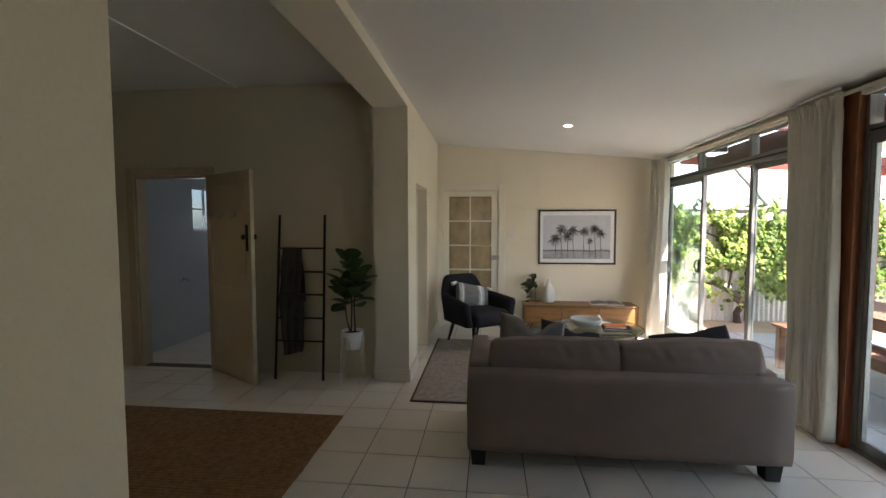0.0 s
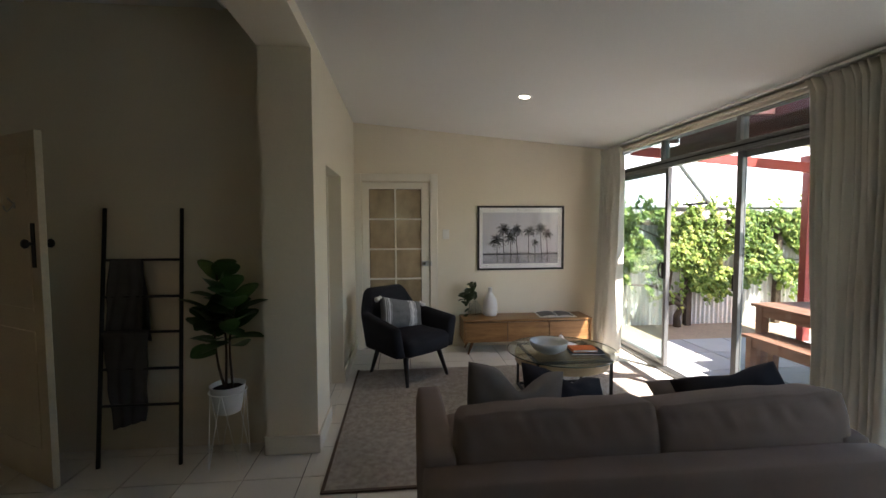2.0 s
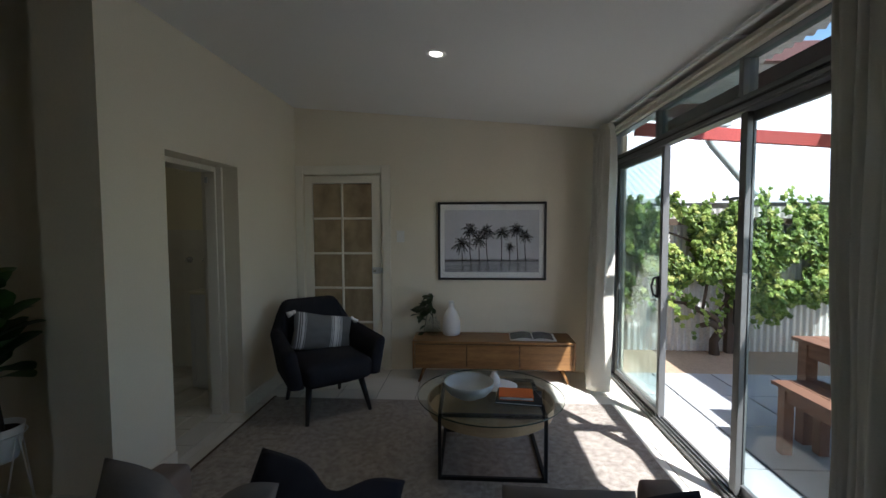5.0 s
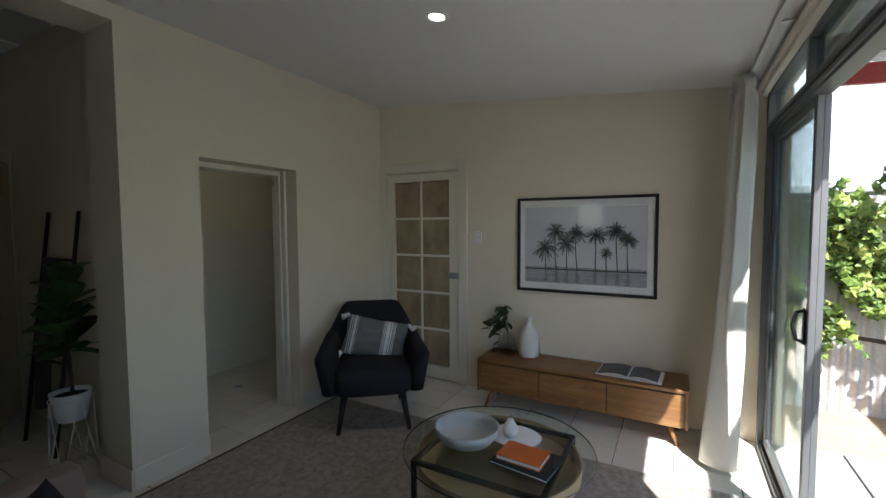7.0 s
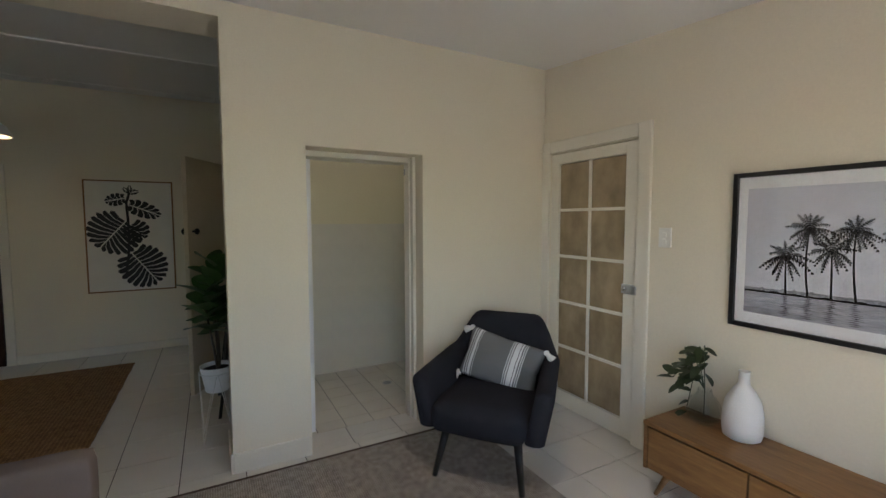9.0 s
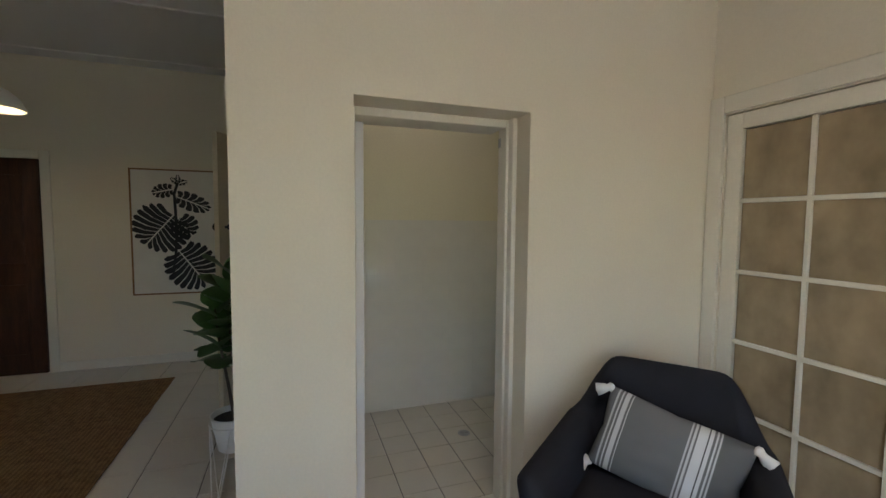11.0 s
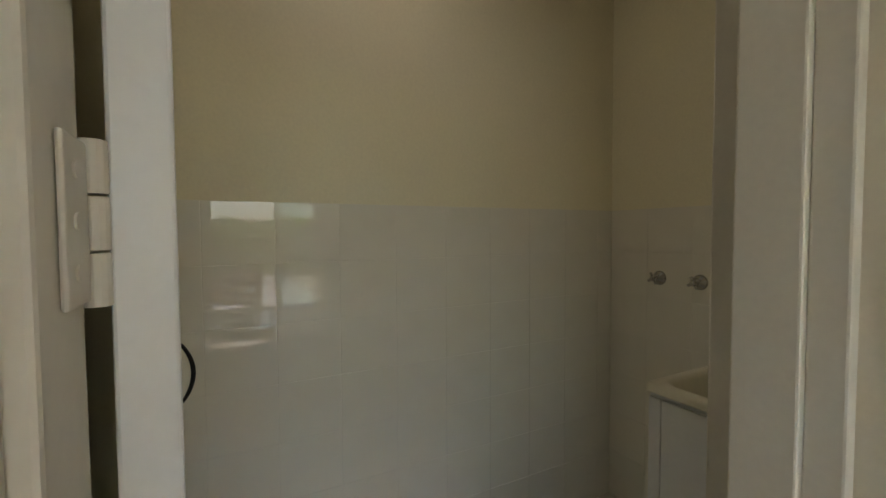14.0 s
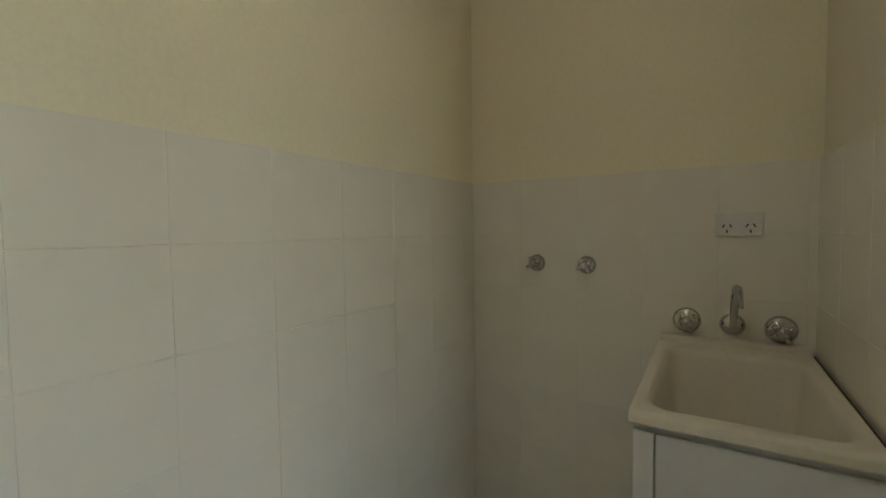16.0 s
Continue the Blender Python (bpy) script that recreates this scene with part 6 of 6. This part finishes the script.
part("foliage", bm, M_VINE, hd, "dense green leaves", fix=False)

nb = thing("neighbour_shed", (6.0, 9.4, -0.07), "pale corrugated roof of the shed behind the fence", "shed")


def roof_f(u, v):
    x = -2 + 16 * u
    return (x, 7.95 + 6.5 * v, 1.86 + 3.3 * v + 0.014 * math.sin(2 * math.pi * x / 0.1))


part("roof", sheet(roof_f, 640, 1), M_ROOFT, nb, "pale corrugated roof", True)
part("gutter", boxes((-2, 14, 7.86, 7.96, 1.78, 1.86), bevel=0.01), M_ROOFT, nb)
part("wall", boxes((-2, 14, 8.3, 8.4, -0.07, 1.95)), M_TIN, nb)
dp = thing("stove_pipe", (4.2, 7.05, 1.82), "grey-green slanting pipe below the roof gutter", "pipe")
part("pipe", tube(bmesh.new(), [(3.95, 6.95, 2.5), (3.98, 6.98, 2.42), (4.03, 7.0, 2.36), (4.46, 7.0, 1.86), (4.5, 7.0, 1.82)], 0.035, 14), M_PIPE, dp, "", True)
part("bracket", boxes((4.44, 4.5, 7.0, 7.5, 1.79, 1.82)), M_BLACK, dp)
part("flashing", boxes((3.9, 4.0, 6.6, 7.0, 2.48, 2.54)), M_PIPE, dp)

pg = thing("pergola", (5.0, 5.5, -0.065), "red painted timber pergola with cream shade cloth", "pergola")
part("post", boxes((5.46, 5.56, 6.45, 6.55, -0.065, 2.28), bevel=0.004), M_RED, pg)
part("post", boxes((5.46, 5.56, 2.4, 2.5, -0.065, 2.28), bevel=0.004), M_RED, pg)
bm = boxes((-1.3, 1.3, -0.025, 0.025, -0.06, 0.06), bevel=0.003)
part("beam", placed(bm, Matrix.Translation((4.3, 6.42, 2.32)) @ pose(0, 0, 0, 0, 4.5)), M_RED, pg)
part("beam", boxes((5.47, 5.55, 2.2, 6.6, 2.281, 2.4), bevel=0.003), M_RED, pg)
thick(part("shade_cloth", sheet(lambda u, v: (4.75 + 1.7 * u, 2.6 + 3.7 * v, 2.5 - 0.1 * u - 0.16 * math.sin(math.pi * u) * math.sin(math.pi * v)), 14, 14), M_SAIL, pg, "sagging cream cloth", True), 0.002)
ev = thing("verandah_eave", (3.1, 4.5, 2.5), "maroon eave boards under corrugated iron sheet", "eave", kind="structure")
part("fascia", boxes((2.965, 3.0, 0.0, 5.7, 2.2, 2.31), bevel=0.003), M_EAVE, ev)
part("fascia", boxes((2.955, 3.0, 0.0, 6.9, 2.505, 2.68), bevel=0.003), M_EAVE, ev)
part("soffit_sheet", sheet(lambda u, v: (2.995 + 0.2 * v, 5.7 * u, 2.5 - 0.012 * v + 0.012 * math.sin(2 * math.pi * 5.7 * u / 0.076)), 600, 1), M_TIN, ev, "corrugated iron soffit", True)
part("purlin", boxes((3.55, 3.62, 0.0, 6.3, 2.4, 2.56), bevel=0.003), M_EAVE, ev)
for y in (6.3, 4.95, 3.7):
    part("rafter", boxes((3.0, 3.55, y, y + 0.05, 2.5, 2.62), bevel=0.003), M_EAVE, ev)
part("iron_sheet", sheet(lambda u, v: (2.9 + 0.85 * v, 5.3 + 1.8 * u, 2.72 - 0.08 * v + 0.012 * math.sin(2 * math.pi * 1.8 * u / 0.076)), 190, 1), M_TIN, ev, "corrugated iron eave sheet", True)
# roof out of view, added and sized to keep sun off the south door
vr = thing("unseen_shading_roof", (4.3, -0.2, -0.065), "added unseen corrugated iron roof on a red post, shading the south door", "verandah", kind="structure")
part("roof_sheet", sheet(lambda u, v: (2.9 + 2.0 * v, -4.0 + 6.68 * u, 2.74 - 0.15 * v + 0.012 * math.sin(2 * math.pi * 6.68 * u / 0.076)), 640, 1), M_TIN, vr, "", True)
part("post", boxes((4.75, 4.85, -1.6, -1.5, -0.065, 2.58), bevel=0.004), M_RED, vr)


def outdoor_table():
    t = thing("outdoor_table", (4.1, 4.4, -0.05), "weathered red-brown slatted outdoor table", "outdoor table")
    for k in range(6):
        part("slat", boxes((3.74 + 0.127 * k, 3.862 + 0.127 * k, 3.3, 5.36, 0.672, 0.7), bevel=0.003), M_OUTW, t)
    for x in (3.76, 4.41):
        for y in (3.4, 5.24):
            part("leg", boxes((x, x + 0.08, y, y + 0.08, -0.05, 0.672), bevel=0.004), M_OUTW, t)
    part("apron", boxes((3.77, 3.8, 3.48, 5.24, 0.58, 0.672), (4.45, 4.48, 3.48, 5.24, 0.58, 0.672), (3.84, 4.41, 5.26, 5.29, 0.58, 0.672)), M_OUTW, t)


outdoor_table()
for x0, y1, lab in ((3.5, 5.2, "weathered red-brown slatted bench beside the table"), (4.68, 5.2, "weathered red-brown slatted bench beside the table")):
    t = thing("outdoor_bench", (x0 + 0.17, 4.3, -0.05), lab, "outdoor bench", "benches at the outdoor table")
    for k in range(3):
        part("slat", boxes((x0 + 0.115 * k, x0 + 0.11 + 0.115 * k, 3.5, y1, 0.405, 0.43), bevel=0.003), M_OUTW, t)
    for x in (x0 + 0.02, x0 + 0.255):
        for y in (3.58, y1 - 0.11):
            part("leg", boxes((x, x + 0.065, y, y + 0.065, -0.05, 0.405), bevel=0.003), M_OUTW, t)
    part("apron", boxes((x0 + 0.03, x0 + 0.05, 3.645, y1 - 0.11, 0.32, 0.405), (x0 + 0.29, x0 + 0.31, 3.645, y1 - 0.11, 0.32, 0.405)), M_OUTW, t)
pt = thing("table_pot", (4.0, 4.05, 0.7), "small dark bowl on the outdoor table", "bowl")
part("body", lathe(bmesh.new(), [(0, 0.7), (0.08, 0.702), (0.11, 0.75), (0.105, 0.77), (0.095, 0.75), (0, 0.72)], 24, Matrix.Translation((4.0, 4.05, 0))), M_DARK, pt, smooth=True)

# ---- pieces: tiles and pavers ----
TILE_CACHE = {}


def tile_mesh(name, w, d, h, c, material):
    """A slab with chamfered upper edges, its top at z = 0, centred."""
    key = (name, round(w, 3), round(d, 3))
    if key not in TILE_CACHE:
        v = []
        for ins, z in ((0, -h), (0, -c), (c, 0)):
            v += [(sx * (w / 2 - ins), sy * (d / 2 - ins), z) for sx, sy in ((-1, -1), (1, -1), (1, 1), (-1, 1))]
        f = [(8, 9, 10, 11)]
        for r in (0, 4):
            f += [(r + i, r + (i + 1) % 4, r + 4 + (i + 1) % 4, r + 4 + i) for i in range(4)]
        me = bpy.data.meshes.new(name)
        me.from_pydata(v, [], f)
        me.materials.append(material)
        TILE_CACHE[key] = me
    return TILE_CACHE[key]


def lay(parent, name, region, origin, pitch, gap, material, z, singles, h=0.006, c=0.0015):
    """Lays a square grid over a region, cutting pieces at its border. Past the singles area pieces are joined."""
    x0, x1, y0, y1 = region
    verts, faces = [], []
    i0, i1 = math.floor((x0 - origin[0]) / pitch), math.ceil((x1 - origin[0]) / pitch)
    j0, j1 = math.floor((y0 - origin[1]) / pitch), math.ceil((y1 - origin[1]) / pitch)
    for i in range(i0, i1):
        for j in range(j0, j1):
            a, b_ = max(x0, origin[0] + i * pitch + gap / 2), min(x1, origin[0] + (i + 1) * pitch - gap / 2)
            e, f = max(y0, origin[1] + j * pitch + gap / 2), min(y1, origin[1] + (j + 1) * pitch - gap / 2)
            if b_ - a < 0.012 or f - e < 0.012:
                continue
            cx, cy = (a + b_) / 2, (e + f) / 2
            me = tile_mesh(name, b_ - a, f - e, h, c, material)
            if singles[0] < cx < singles[1] and singles[2] < cy < singles[3]:
                ob = new(name, me)
                ob.parent = parent
                ob.location = (cx, cy, z + random.uniform(-0.0003, 0.0003))
            else:
                k = len(verts)
                verts += [(p.co.x + cx, p.co.y + cy, p.co.z + z) for p in me.vertices]
                faces += [tuple(q + k for q in p.vertices) for p in me.polygons]
    if verts:
        me = bpy.data.meshes.new(name + "s_beyond")
        me.from_pydata(verts, [], faces)
        me.materials.append(material)
        ob = new(name + "s_beyond", me)
        ob.parent = parent
        tagged(ob, kind="stuff")


NONE = (9e9, 9e9, 9e9, 9e9)
random.seed(4)
lay(floor, "floor_tile", (X0, X1, Y0, Y1 + 0.02), (-0.09, 2.5), 0.345, 0.006, M_TILE, 0.0, (-9, 9, 1.1, 9))
lay(floor, "floor_tile", (XW, X0 - 0.001, Y0, YD), (-0.09, 2.5), 0.345, 0.006, M_TILE, 0.0, (-2.6, 9, 2.1, 9))
lay(floor, "floor_tile", (-0.643, X0 - 0.002, D0, D1), (-0.643 - 0.17, 4.9), 0.345, 0.006, M_TILE, 0.0, (-9, 9, -9, 9))
lay(laundry_floor, "laundry_tile", (LX, -0.648, 4.53, LY), (LX - 0.003, 4.915), 0.2085, 0.005, M_LTILE, 0.0005, (-9, 9, -9, 9), 0.005)
lay(floor, "floor_tile", (XW, -2.05, YD + 0.12, 6.5), (-0.09, 2.5), 0.345, 0.006, M_TILE, 0.0, NONE)
paving = solid("pavement", boxes((X1 + 0.125, 12.0, -4.0, 6.72, -0.12, -0.064)), M_SOIL, "dark joints under the patio pavers", "paving", kind="structure")
lay(paving, "paver", (X1 + 0.125, 12.0, -4.0, 6.72), (3.33, 6.72), 0.6, 0.014, M_PAVE, -0.05, (-9, 6.6, 2.0, 9), 0.03, 0.004)


def wall_tiles(parent, m, x0, x1, z1, ox, pitch, rowh):
    """Glazed tiles on a wall: m carries a tile lying at z = 0 onto the wall."""
    i0 = math.floor((x0 - ox) / pitch)
    z = z1
    while z > 0.01:
        za = max(0.0, z - rowh + 0.0014)
        i = i0
        while ox + i * pitch < x1:
            a, b_ = max(x0, ox + i * pitch + 0.0007), min(x1, ox + (i + 1) * pitch - 0.0007)
            i += 1
            if b_ - a < 0.01 or z - za < 0.01:
                continue
            ob = new("wall_tile", tile_mesh("wall_tile", b_ - a, z - za, 0.005, 0.0008, M_WTILE))
            ob.parent = parent
            ob.matrix_basis = m @ pose((a + b_) / 2, (z + za) / 2, 0, random.uniform(-0.07, 0.07), random.uniform(-0.07, 0.07), 0)
        z -= rowh


TOP = 1.47
part("grout", boxes((LX - 0.0045, LX - 0.0009, 4.54, LY, 0, TOP)), M_WGROUT, laundry_w)
wall_tiles(laundry_w, Matrix(((0, 0, 1, LX), (1, 0, 0, 0), (0, 1, 0, 0), (0, 0, 0, 1))), 4.54, LY, TOP, 4.891, 0.2165, 0.206)
part("grout", boxes((LX, XB, LY + 0.0009, LY + 0.0045, 0, TOP)), M_WGROUT, laundry_n)
wall_tiles(laundry_n, Matrix(((1, 0, 0, 0), (0, 0, -1, LY), (0, 1, 0, 0), (0, 0, 0, 1))), LX + 0.001, XB - 0.006, TOP, LX - 0.01, 0.2165, 0.206)
lining = solid("wall_laundry_east", boxes((XB - 0.0045, XB - 0.0015, 5.525, LY, 0, TOP)), M_WGROUT, "white glazed tiles on the laundry wall", "wall", kind="structure")
wall_tiles(lining, Matrix(((0, 0, -1, XB - 0.007), (1, 0, 0, 0), (0, 1, 0, 0), (0, 0, 0, 1))), 5.525, LY, TOP, 5.4, 0.2165, 0.206)
